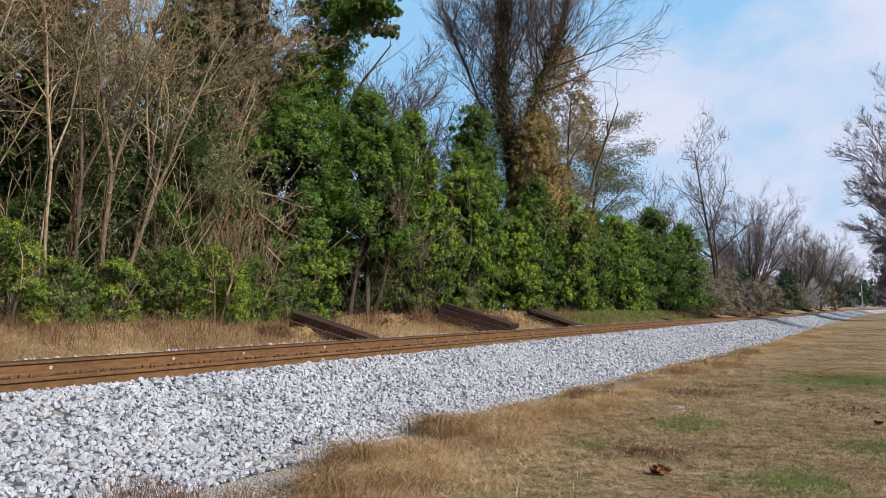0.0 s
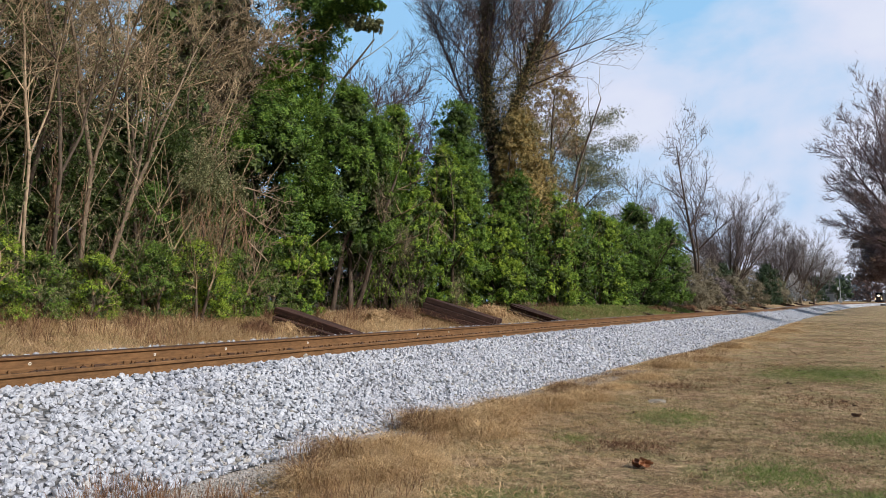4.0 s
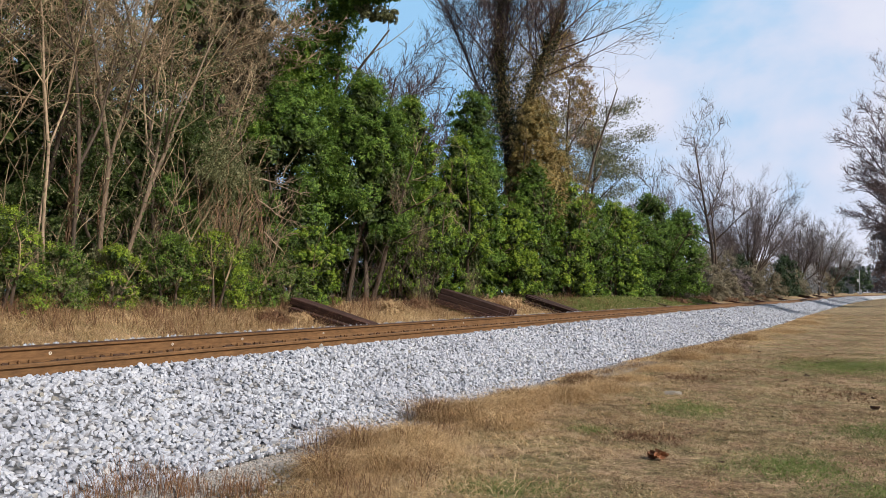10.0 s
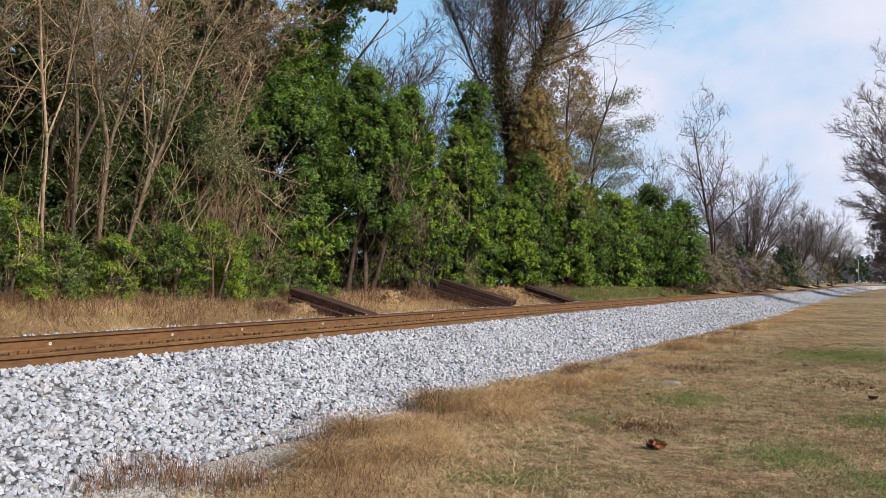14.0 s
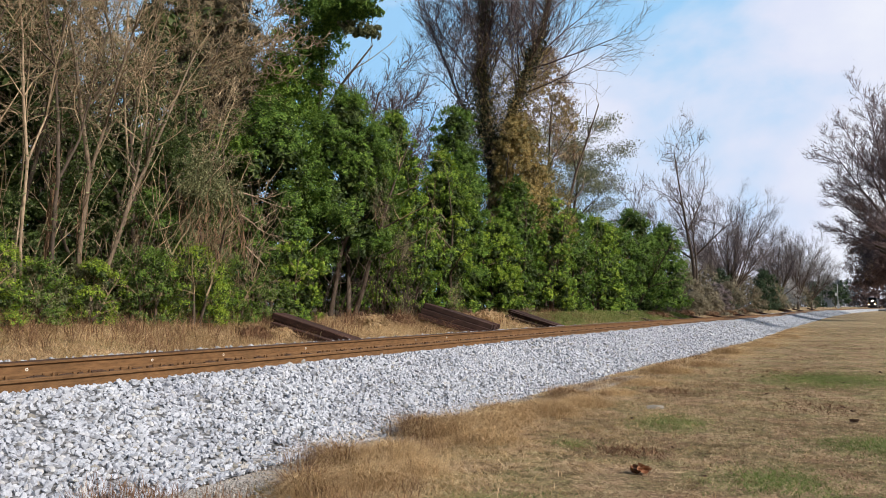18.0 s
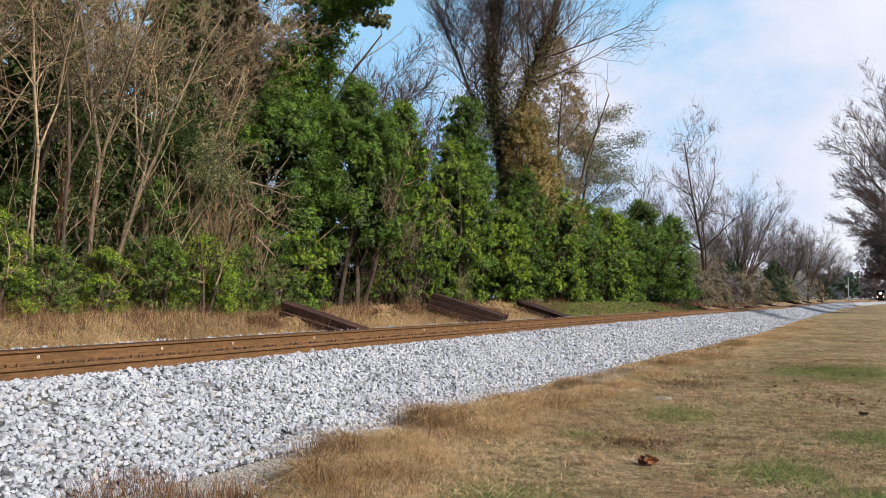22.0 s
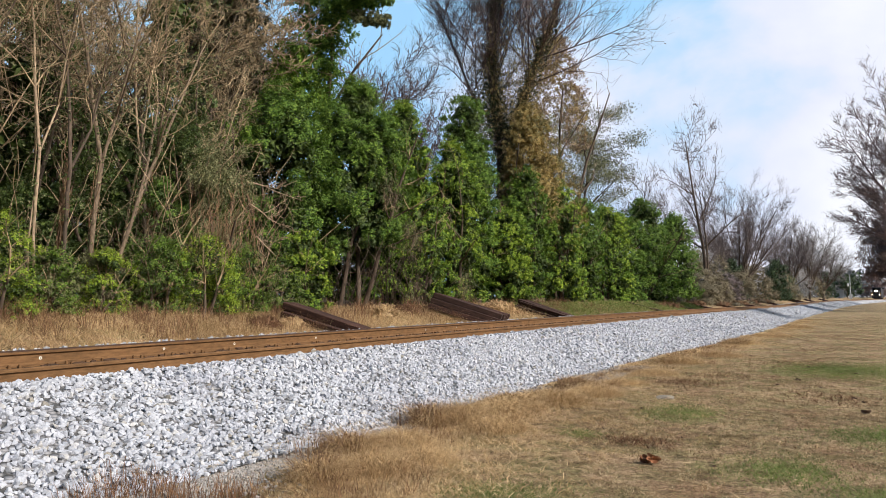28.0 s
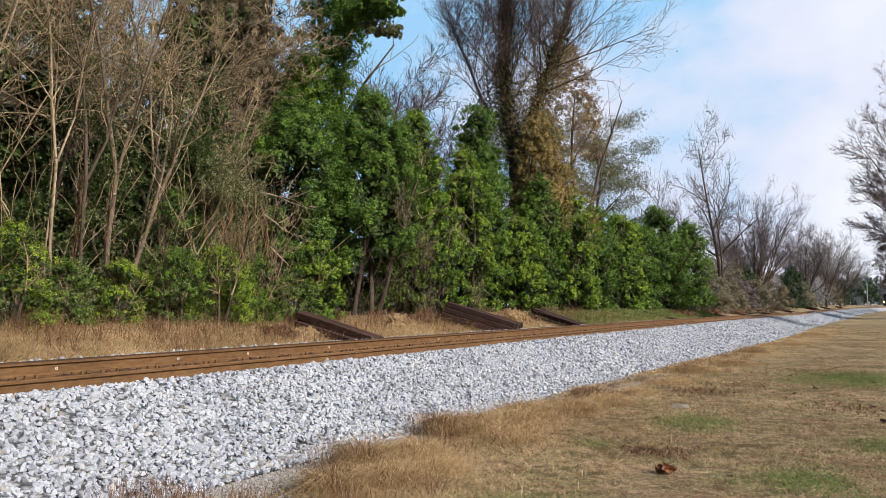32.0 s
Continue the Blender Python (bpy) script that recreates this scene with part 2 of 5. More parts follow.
M_OLIVE = leafy("grey_olive_leaves", [(0, (0.085, 0.095, 0.04)), (0.5, (0.18, 0.19, 0.085)), (1, (0.33, 0.33, 0.17))])
M_OAK = leafy("dark_brown_oak_leaves", [(0, (0.13, 0.086, 0.08)), (0.5, (0.235, 0.158, 0.146)), (1, (0.36, 0.25, 0.23))], 0.3)
M_CEDAR = leafy("dark_cedar_foliage", [(0, (0.025, 0.045, 0.022)), (0.5, (0.05, 0.088, 0.04)), (1, (0.1, 0.15, 0.065))])
M_STRAW = leafy("dry_straw_blades", [(0, (0.16, 0.098, 0.045)), (0.3, (0.47, 0.335, 0.17)), (0.7, (0.75, 0.575, 0.33)), (1, (0.9, 0.76, 0.5))], 0.25,
                ((0.3, (0.72, 0.63, 0.55)), (0.7, (1.1, 1.05, 1.0))), 0.8, 0.5)
M_STRAW_BROWN = leafy("brown_straw_blades", [(0, (0.22, 0.15, 0.08)), (0.3, (0.52, 0.385, 0.21)), (0.7, (0.74, 0.58, 0.35)), (1, (0.88, 0.75, 0.5))], 0.25, ((0.3, (0.65, 0.56, 0.48)), (0.7, (1.1, 1.05, 1.0))), 0.8, 0.5)
M_WEED = leafy("reddish_dead_weeds", [(0, (0.1, 0.05, 0.028)), (0.5, (0.2, 0.105, 0.055)), (1, (0.33, 0.2, 0.11))], 0.2, rough=0.8)
M_BLADE = leafy("winter_grass_blades", [(0, (0.15, 0.095, 0.053)), (0.4, (0.4, 0.285, 0.17)), (0.85, (0.7, 0.56, 0.38)), (1, (0.27, 0.26, 0.12))], 0.25,
                ((0.38, (0.5, 0.44, 0.38)), (0.5, (0.98, 0.95, 0.9)), (0.62, (1.35, 1.32, 1.26))), 0.8, 4.5)
M_GREEN_BLADE = leafy("green_grass_blades", [(0, (0.1, 0.16, 0.03)), (0.6, (0.19, 0.26, 0.06)), (1, (0.36, 0.36, 0.14))], 0.3)
M_DULL_GREEN = leafy("dull_green_grass_blades", [(0, (0.085, 0.1, 0.03)), (0.6, (0.19, 0.2, 0.065)), (1, (0.42, 0.37, 0.17))], 0.3)
M_DEAD_LEAF = leafy("red_brown_leaf", [(0, (0.19, 0.075, 0.035)), (1, (0.34, 0.15, 0.07))], 0.15, rough=0.7)
M_DARK_LEAF = leafy("dark_brown_leaf", [(0, (0.05, 0.03, 0.02)), (1, (0.12, 0.07, 0.045))], 0.1, rough=0.7)
M_PALE_ROCK = surface("pale_rock", [(0.3, (0.22, 0.19, 0.15)), (0.7, (0.37, 0.33, 0.27))], [(0.3, (0.8, 0.8, 0.8)), (0.7, (1, 1, 1))], 20, 3, 0.9, 0, 0.4, 0.01)
M_LOCO = plain("dark_blue_black_paint", (0.02, 0.022, 0.03), 0.45)
M_LOCO_TRIM = plain("yellow_paint", (0.5, 0.3, 0.03), 0.5)
M_LOCO_GLASS = plain("dark_cab_glass", (0.01, 0.012, 0.015), 0.1)
M_LAMP = glow("lit_headlight", (1.0, 0.66, 0.38), 18.0)
M_MAST = plain("galvanised_mast", (0.5, 0.51, 0.53), 0.5, 0.3)
M_SIGN = plain("white_sign_board", (0.8, 0.8, 0.8), 0.5)
M_PALE_WALL = plain("pale_grey_cladding", (0.45, 0.47, 0.5), 0.7)
M_ROAD = plain("worn_grey_asphalt", (0.16, 0.16, 0.165), 0.9)


# ---- mesh tools ----
def np_mesh(name, verts, groups, smooth=False):
    """A mesh from an (n, 3) array and face arrays, each (m, 3) or (m, 4)."""
    me = bpy.data.meshes.new(name)
    verts = np.asarray(verts, np.float32)
    groups = [np.asarray(g, np.int32) for g in groups if len(g)]
    loops = np.concatenate([g.ravel() for g in groups])
    sizes = np.concatenate([np.full(len(g), g.shape[1], np.int32) for g in groups])
    me.vertices.add(len(verts))
    me.vertices.foreach_set("co", verts.ravel())
    me.loops.add(len(loops))
    me.loops.foreach_set("vertex_index", loops)
    me.polygons.add(len(sizes))
    me.polygons.foreach_set("loop_start", np.concatenate([[0], np.cumsum(sizes)[:-1]]).astype(np.int32))
    me.polygons.foreach_set("use_smooth", np.full(len(sizes), smooth))
    me.update(calc_edges=True)
    me.validate()
    return me


def mesh_part(name, me, mat, parent=None, label="", at=None):
    if mat and not me.materials:
        me.materials.append(mat)
    ob = new(name, me)
    if parent:
        ob.parent = parent
    if at is not None:
        ob.matrix_basis = at
    return tagged(ob, label)


def part(name, bm, mat, parent=None, label="", at=None):
    me = bpy.data.meshes.new(name)
    bm.to_mesh(me)
    bm.free()
    return mesh_part(name, me, mat, parent, label, at)


def box(bm, sx, sy, sz, m=Matrix(), bevel=0.0):
    g = bmesh.ops.create_cube(bm, size=1.0, matrix=m @ Matrix.Diagonal((sx, sy, sz, 1)))
    if bevel:
        edges = list({e for v in g["verts"] for e in v.link_edges})
        bmesh.ops.bevel(bm, geom=edges, offset=bevel, segments=1, affect="EDGES", profile=0.6)
    return bm


def cyl(bm, r, h, m=Matrix(), n=12, r2=None):
    bmesh.ops.create_cone(bm, cap_ends=True, segments=n, radius1=r, radius2=r if r2 is None else r2, depth=h, matrix=m)
    return bm


def tubes(segs, sides):
    """Tapered tubes: rows of x0 y0 z0 x1 y1 z1 r0 r1."""
    s = np.asarray(segs, np.float64).reshape(-1, 8)
    a, b, ra, rb = s[:, :3], s[:, 3:6], s[:, 6], s[:, 7]
    d = b - a
    d /= np.linalg.norm(d, axis=1)[:, None] + 1e-9
    ref = np.where(np.abs(d[:, 2:3]) > 0.9, [[1.0, 0, 0]], [[0, 0, 1.0]])
    u = np.cross(d, ref)
    u /= np.linalg.norm(u, axis=1)[:, None] + 1e-9
    w = np.cross(d, u)
    ang = np.arange(sides) * 2 * np.pi / sides
    ring = u[:, None, :] * np.cos(ang)[None, :, None] + w[:, None, :] * np.sin(ang)[None, :, None]
    v = np.concatenate([a[:, None] + ring * ra[:, None, None], b[:, None] + ring * rb[:, None, None]], 1).reshape(-1, 3)
    k = np.arange(len(s))[:, None] * 2 * sides
    i, j = np.arange(sides)[None], (np.arange(sides)[None] + 1) % sides
    f = np.stack([k + i, k + j, k + sides + j, k + sides + i], -1).reshape(-1, 4)
    return v, f


def unit(rng, n):
    v = rng.normal(size=(n, 3))
    return v / (np.linalg.norm(v, axis=1)[:, None] + 1e-9)


def leaves(rng, centres, size, facing=None, bias=0.6, slim=0.55):
    """Pointed leaves (four corners, folded along the rib) at the centres."""
    n = len(centres)
    nor = unit(rng, n)
    if facing is not None:
        nor = nor + facing * bias * 1.8
        nor /= np.linalg.norm(nor, axis=1)[:, None] + 1e-9
    t = np.cross(nor, unit(rng, n))
    t /= np.linalg.norm(t, axis=1)[:, None] + 1e-9
    s = np.cross(nor, t)
    L = (size * rng.uniform(0.6, 1.35, n))[:, None]
    c = np.asarray(centres)
    v = np.stack([c - t * L * 0.5, c + s * L * slim * 0.5 + nor * L * 0.1, c + t * L * 0.5, c - s * L * slim * 0.5 + nor * L * 0.1], 1).reshape(-1, 3)
    return v, np.arange(4 * n).reshape(-1, 4)


def blades(rng, roots, height, width, lean=0.35, heading=None, droop=0.0):
    """Bent grass blades: a quad and a tip each."""
    n = len(roots)
    h = height * rng.uniform(0.5, 1.25, n)
    a = rng.uniform(0, 2 * np.pi, n)
    side = np.stack([np.cos(a), np.sin(a), 0 * a], 1) * (width * rng.uniform(0.6, 1.3, n))[:, None] * 0.5
    b = rng.uniform(0, 2 * np.pi, n)
    tilt = np.stack([np.cos(b), np.sin(b), 0 * b], 1) * (lean * h * rng.uniform(0.2, 1.6, n))[:, None]
    if heading is not None:
        tilt = tilt + np.asarray(heading) * h[:, None]
    up = np.stack([0 * h, 0 * h, h], 1)
    r = np.asarray(roots)
    mid, tip = r + up * 0.55 + tilt * 0.35, r + up * (0.95 - droop * rng.random(n)[:, None]) + tilt * (1 + 0.4 * droop)
    v = np.stack([r - side, r + side, mid + side * 0.8, mid - side * 0.8, tip], 1).reshape(-1, 3)
    k = np.arange(n)[:, None] * 5
    return v, k + np.array([[0, 1, 2, 3]]), k + np.array([[3, 2, 4]])


# ---- the lie of the land ----
def bend(y):
    """How far the line has swung towards the lawn, y metres on."""
    return np.maximum(0, np.asarray(y, float) - 50) ** 2 / 5400


def dip(y):
    return -0.24 * np.exp(-((np.asarray(y, float) - 95) / 42) ** 2)


def toe(y):
    s = np.clip((np.asarray(y, float) - 10) / 32, 0, 1)
    return -5.35 + 1.15 * s * s * (3 - 2 * s)


def wave(x, y):
    return 0.03 * np.sin(x * 0.9 + 1.3 * np.sin(y * 0.31)) + 0.025 * np.sin(y * 0.7 + 1.7 * np.sin(x * 0.43)) + 0.012 * np.sin(x * 2.3 + y * 1.9)


BANK = np.array([(-900, 2.0), (-60, 1.9), (-30, 1.6), (-18, 1.4), (-16, 1.33), (-14, 1.15), (-12.3, 0.76), (-11.5, 0.5), (-10.6, 0.3), (-8, -0.1), (-5.6, -0.06), (-5.0, 0.0), (900, 0.0)])


def ground_z(x, y):
    u = np.asarray(x, float) - bend(y)
    far = np.clip((np.abs(y) - 40) / 60, 0, 1)
    return np.interp(u, BANK[:, 0], BANK[:, 1]) + wave(np.asarray(x, float), np.asarray(y, float)) * np.where(u > -5.3, 0.5, 1.0) + np.where(u < -5.3, dip(y), dip(y) * 0.4) * far


def ballast_z(x, y):
    u = np.asarray(x, float) - bend(y)
    t = toe(y)
    crest = 0.765
    near = crest * np.clip((t - u) / (t + 7.3), 0, 1)
    far = np.interp(u, [-11.9, -11.0, -10.5], [0.35, 0.855, 0.84])
    mid = np.interp(u, [-10.5, -10.3, -7.75, -7.4], [0.84, 0.7, 0.74, crest])
    z = np.where(u > -7.4, near, np.where(u < -10.5, far, mid))
    return z + dip(y) + 0.02 * np.sin(np.asarray(y, float) * 1.1 + u * 2.0) * (u > -7.3)


def sheet(name, xs, ys, zf, mat, shift=True):
    X, Y = np.meshgrid(xs, ys)
    X = X + (bend(Y) if shift else 0)
    v = np.stack([X, Y, zf(X, Y)], -1).reshape(-1, 3)
    nx, ny = len(xs), len(ys)
    i = (np.arange(ny - 1)[:, None] * nx + np.arange(nx - 1)[None]).ravel()
    return np_mesh(name, v, [np.stack([i, i + 1, i + nx + 1, i + nx], 1)], True)


YS = np.concatenate([[-900, -300, -120, -60, -30, -12], np.arange(-6, 40, 0.4), np.arange(40, 120, 2), np.arange(120, 460, 10), [600, 900, 1500, 2500]])
XS = np.concatenate([[-900, -300, -120, -60, -40, -30, -24], np.arange(-20, -5.6, 0.4), np.arange(-5.6, 4, 0.25), np.arange(4, 30, 2), [40, 80, 160, 400, 900]])
ground = mesh_part("ground", sheet("ground", XS, YS, ground_z, None), M_LAWN)
tagged(ground, "mown winter lawn, tan with green patches, rising to a wooded bank", "ground", kind="structure")
BY = np.concatenate([np.arange(-14, 60, 0.5), np.arange(60, 150, 2), np.arange(150, 520, 8)])
S01 = np.linspace(0, 1, 12)


def ballast_sheet():
    rows = []
    for y in BY:
        us = np.concatenate([[-12.0, -11.5, -11.0, -10.7, -10.3, -9.0, -7.9], -7.4 + (toe(y) + 0.1 + 7.4) * S01])
        x = us + bend(y)
        rows.append(np.stack([x, np.full_like(x, y), ballast_z(x, np.full_like(x, y))], 1))
    v = np.array(rows)
    ny, nx = v.shape[:2]
    i = (np.arange(ny - 1)[:, None] * nx + np.arange(nx - 1)[None]).ravel()
    me = np_mesh("ballast", v.reshape(-1, 3), [np.stack([i, i + 1, i + nx + 1, i + nx], 1)], True)
    me.materials.append(M_BED_SHADED)
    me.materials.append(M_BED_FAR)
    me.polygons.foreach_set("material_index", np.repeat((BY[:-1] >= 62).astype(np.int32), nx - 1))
    return me


ballast = tagged(mesh_part("ballast", ballast_sheet(), M_BED_SHADED), "bank of crushed pale grey limestone ballast", "ballast", kind="structure")

# ---- railway track ----
RAIL_X, GAUGE, HEAD_Z = -8.3, 1.51, 1.04
PROFILE = [(-0.076, 0), (0.076, 0), (0.076, 0.011), (0.03, 0.027), (0.0095, 0.045), (0.0085, 0.125), (0.014, 0.139), (0.0375, 0.147), (0.0375, 0.172),
           (0.029, 0.184), (0, 0.186), (-0.029, 0.184), (-0.0375, 0.172), (-0.0375, 0.147), (-0.014, 0.139), (-0.0085, 0.125), (-0.0095, 0.045), (-0.03, 0.027), (-0.076, 0.011)]
RY = np.concatenate([np.arange(-14, 60, 2.0), np.arange(60, 520, 5.0)])


def rail_mesh(x, z, ys, wobble=0.0):
    p = np.array(PROFILE)
    k = len(p)
    cx = x + bend(ys) + wobble * np.sin(ys * 0.35)
    v = np.stack([cx[:, None] + p[None, :, 0], np.repeat(ys[:, None], k, 1), (z + dip(ys))[:, None] + p[None, :, 1]], -1).reshape(-1, 3)
    i = (np.arange(len(ys) - 1)[:, None] * k)
    a, b = np.arange(k)[None], (np.arange(k)[None] + 1) % k
    f = np.stack([i + a, i + b, i + k + b, i + k + a], -1).reshape(-1, 4)
    me = np_mesh("rail", v, [f], False)
    return me


CANT = 0.1
track = tagged(new("railway_track"), "single railway track with rusty brown rails on dark timber ties", "railway track", kind="structure")
mesh_part("rail", rail_mesh(RAIL_X, HEAD_Z - 0.186, RY), M_RUST, track)
mesh_part("rail", rail_mesh(RAIL_X - GAUGE, HEAD_Z - 0.186 - CANT, RY), M_RUST, track)
def reflection_strip(x, drop):
    p = np.array([(-0.03, 0.1848), (0, 0.187), (0.03, 0.1848), (0.0382, 0.173)])
    cx, k = x + bend(RY), len(p)
    v = np.stack([cx[:, None] + p[None, :, 0], np.repeat(RY[:, None], k, 1), (HEAD_Z - 0.186 - drop + dip(RY))[:, None] + p[None, :, 1]], -1).reshape(-1, 3)
    i = np.arange(len(RY) - 1)[:, None] * k
    a = np.arange(k - 1)[None]
    return np_mesh("running_surface", v, [np.stack([i + a, i + a + 1, i + k + a + 1, i + k + a], -1).reshape(-1, 4)])


# The woods' dark reflection is painted along the top of each rail head.
for x, drop in ((RAIL_X, 0.0), (RAIL_X - GAUGE, CANT)):
    mesh_part("running_surface", reflection_strip(x, drop), M_RUST_AND_REFLECTION, track, "worn running surface of the rail head, painted dark as reflected trees")
spare = tagged(mesh_part("spare_rail", rail_mesh(-7.66, 0.72, RY[RY < 400], 0.02), M_RUST), "rusty brown spare rail lying along the tie ends", "rail")

tie_bm = box(bmesh.new(), 2.6, 0.23, 0.18, bevel=0.012)
tie_me = bpy.data.meshes.new("tie")
tie_bm.to_mesh(tie_me)
tie_bm.free()
tie_me.materials.append(M_TIE)
plate_bm = box(bmesh.new(), 0.36, 0.2, 0.018, bevel=0.004)
for sx in (-0.125, 0.125):
    for sy in (-0.06, 0.06):
        box(plate_bm, 0.03, 0.028, 0.05, Matrix.Translation((sx * 0.8, sy, 0.03)), 0.006)
plate_me = bpy.data.meshes.new("tie_plate")
plate_bm.to_mesh(plate_me)
plate_bm.free()
plate_me.materials.append(M_RUST)
anchor_bm = box(bmesh.new(), 0.19, 0.045, 0.03, bevel=0.005)
box(anchor_bm, 0.04, 0.05, 0.045, Matrix.Translation((0.09, 0, 0.012)), 0.008)
anchor_me = bpy.data.meshes.new("rail_anchor")
anchor_bm.to_mesh(anchor_me)
anchor_bm.free()
anchor_me.materials.append(M_RUST)


def part_mesh_scale():
    """A ragged strip of rusty spikes and plate scrap lying between the two rails."""
    r = random.Random(21)
    bm = bmesh.new()
    for k in range(5):
        box(bm, r.uniform(0.04, 0.09), r.uniform(0.05, 0.16), r.uniform(0.012, 0.04), pose(r.uniform(-0.05, 0.05), -0.16 + 0.08 * k, r.uniform(0.0, 0.02), r.uniform(-12, 12), r.uniform(-15, 15), r.uniform(-30, 30)), 0.004)
    me = bpy.data.meshes.new("rust_scale")
    bm.to_mesh(me)
    bm.free()
    me.materials.append(M_RUST_AND_REFLECTION)
    return me


rng = np.random.default_rng(11)
for i in range(108):
    y = 3.2 + 0.515 * i + rng.normal() * 0.02
    dz, bx = float(dip(y)), float(bend(y))
    mesh_part("tie", tie_me, None, track, at=pose(-9.055 + bx + rng.normal() * 0.02, y, 0.71 + dz, 0, -3.4, rng.normal() * 0.6))
    if i < 70:
        mesh_part("tie_plate", plate_me, None, track, at=pose(RAIL_X + bx, y, 0.84 + dz))
        for s in (-0.14, 0.14):
            if rng.random() < 0.85:
                mesh_part("rail_anchor", anchor_me, None, track, at=pose(RAIL_X + bx, y + s, 0.848 + dz, 0, rng.normal() * 4, rng.normal() * 3))
rng = np.random.default_rng(12)
for i in range(60):
    y = 3.3 + 0.515 * i
    scale = tagged(mesh_part("rust_scale", bpy.data.meshes.get("rust_scale") or part_mesh_scale(), None, track, at=pose(-7.93 + rng.normal() * 0.03, y + rng.uniform(-0.12, 0.12), 0.862 + float(dip(y)), rng.normal() * 6, rng.normal() * 6, rng.normal() * 12)))
ring_bm = bmesh.new()
bmesh.ops.create_circle(ring_bm, cap_ends=False, radius=0.019, segments=14)
e = bmesh.ops.extrude_edge_only(ring_bm, edges=ring_bm.edges[:])
for v in [g for g in e["geom"] if isinstance(g, bmesh.types.BMVert)]:
    v.co *= 0.55
ring_me = bpy.data.meshes.new("paint_mark")
ring_bm.to_mesh(ring_me)
ring_bm.free()
ring_me.materials.append(M_WHITE)
for y in (5.07, 6.8, 8.09, 10.0, 13.7, 15.1):
    mesh_part("paint_mark", ring_me, None, track, at=pose(RAIL_X + 0.0125, y, HEAD_Z - 0.1, 0, 90, 0))


# ---- ballast stones ----
def stone_template(seed):
    r = random.Random(seed)
    bm = bmesh.new()
    for _ in range(11):
        v = Vector((r.gauss(0, 1), r.gauss(0, 1), r.gauss(0, 1))).normalized()
        bm.verts.new((v.x * 0.5 * r.uniform(0.85, 1.2), v.y * 0.42 * r.uniform(0.85, 1.1), v.z * 0.33 * r.uniform(0.85, 1.1)))
    h = bmesh.ops.convex_hull(bm, input=bm.verts[:])
    bmesh.ops.delete(bm, geom=[g for g in h["geom_interior"] if isinstance(g, bmesh.types.BMVert)], context="VERTS")
    bmesh.ops.triangulate(bm, faces=bm.faces[:])
    bm.verts.index_update()
    v = np.array([tuple(p.co) for p in bm.verts])
    f = np.array([[q.index for q in p.verts] for p in bm.faces])
    bm.free()
    return v, f


STONES = [stone_template(s) for s in range(10)]


def turns(rng, n):
    q = rng.normal(size=(n, 4))
    q[:, 0] += 1.2
    q[:, 3] *= 2.0
    q /= np.linalg.norm(q, axis=1)[:, None]
    w, x, y, z = q.T
    return np.stack([1 - 2 * (y * y + z * z), 2 * (x * y - z * w), 2 * (x * z + y * w), 2 * (x * y + z * w), 1 - 2 * (x * x + z * z), 2 * (y * z - x * w),
                     2 * (x * z - y * w), 2 * (y * z + x * w), 1 - 2 * (x * x + y * y)], 1).reshape(-1, 3, 3)


def scatter_stones(name, rng, pts, sizes):
    vs, fs, base = [], [], 0
    which = rng.integers(0, len(STONES), len(pts))
    for k, (tv, tf) in enumerate(STONES):
        m = which == k
        n = int(m.sum())
        if not n:
            continue
        v = np.einsum("nij,vj->nvi", turns(rng, n), tv) * sizes[m][:, None, None] + pts[m][:, None, :]
        vs.append(v.reshape(-1, 3))
        fs.append((np.arange(n)[:, None, None] * len(tv) + tf[None]).reshape(-1, 3) + base)
        base += n * len(tv)
    return np_mesh(name, np.concatenate(vs), [np.concatenate(fs)])


def bank_points(rng, y0, y1, density, spill=0.12):
    n = int((y1 - y0) * 2.6 * density)
    y = rng.uniform(y0, y1, n)
    s = rng.uniform(0, 1, n)
    u = -7.52 + (toe(y) + spill + 7.52) * s
    x = u + bend(y)
    return np.stack([x, y, np.maximum(ballast_z(x, y), ground_z(x, y))], 1)


rng = np.random.default_rng(5)
for y0, y1, dens, size in ((1.5, 8.0, 500, 0.067), (8.0, 16.0, 470, 0.068), (16.0, 32.0, 240, 0.088), (32.0, 62.0, 100, 0.125), (62.0, 120.0, 40, 0.17), (120.0, 210.0, 12, 0.22)):
    pts = bank_points(rng, y0, y1, dens)
    sizes = size * np.clip(rng.lognormal(0, 0.28, len(pts)), 0.5, 1.6)
    sizes[pts[:, 0] - bend(pts[:, 1]) < -7.35] *= 0.75
    pts[:, 2] += sizes * rng.uniform(-0.05, 0.3, len(pts))
    tagged(mesh_part("ballast_stones", scatter_stones("ballast_stones", rng, pts, sizes), M_STONE, ballast), kind="stuff")
n = 1300
y = 2 + 58 * rng.random(n) ** 1.4
x = rng.uniform(-11.2, -10.35, n) + bend(y)
sizes = 0.075 * rng.lognormal(0, 0.25, n)
tagged(mesh_part("ballast_stones", scatter_stones("ballast_stones", rng, np.stack([x, y, ballast_z(x, y) + 0.01], 1), sizes), M_STONE, ballast), kind="stuff")
n = 26000
y = 2.5 + 10 * rng.random(n) ** 1.5
x = toe(y) - 0.2 + np.abs(rng.normal(size=n)) * 0.38 + np.clip(7.5 - y, 0, 4) * 0.13 * rng.random(n) ** 0.7
sizes = 0.03 * np.clip(rng.lognormal(0, 0.35, n), 0.5, 2.2)
far_patch = rng.random(n) < 0.25
y = np.where(far_patch, rng.uniform(13.5, 17.5, n), y)
x = np.where(far_patch, rng.uniform(-5.4, -4.3, n), x)
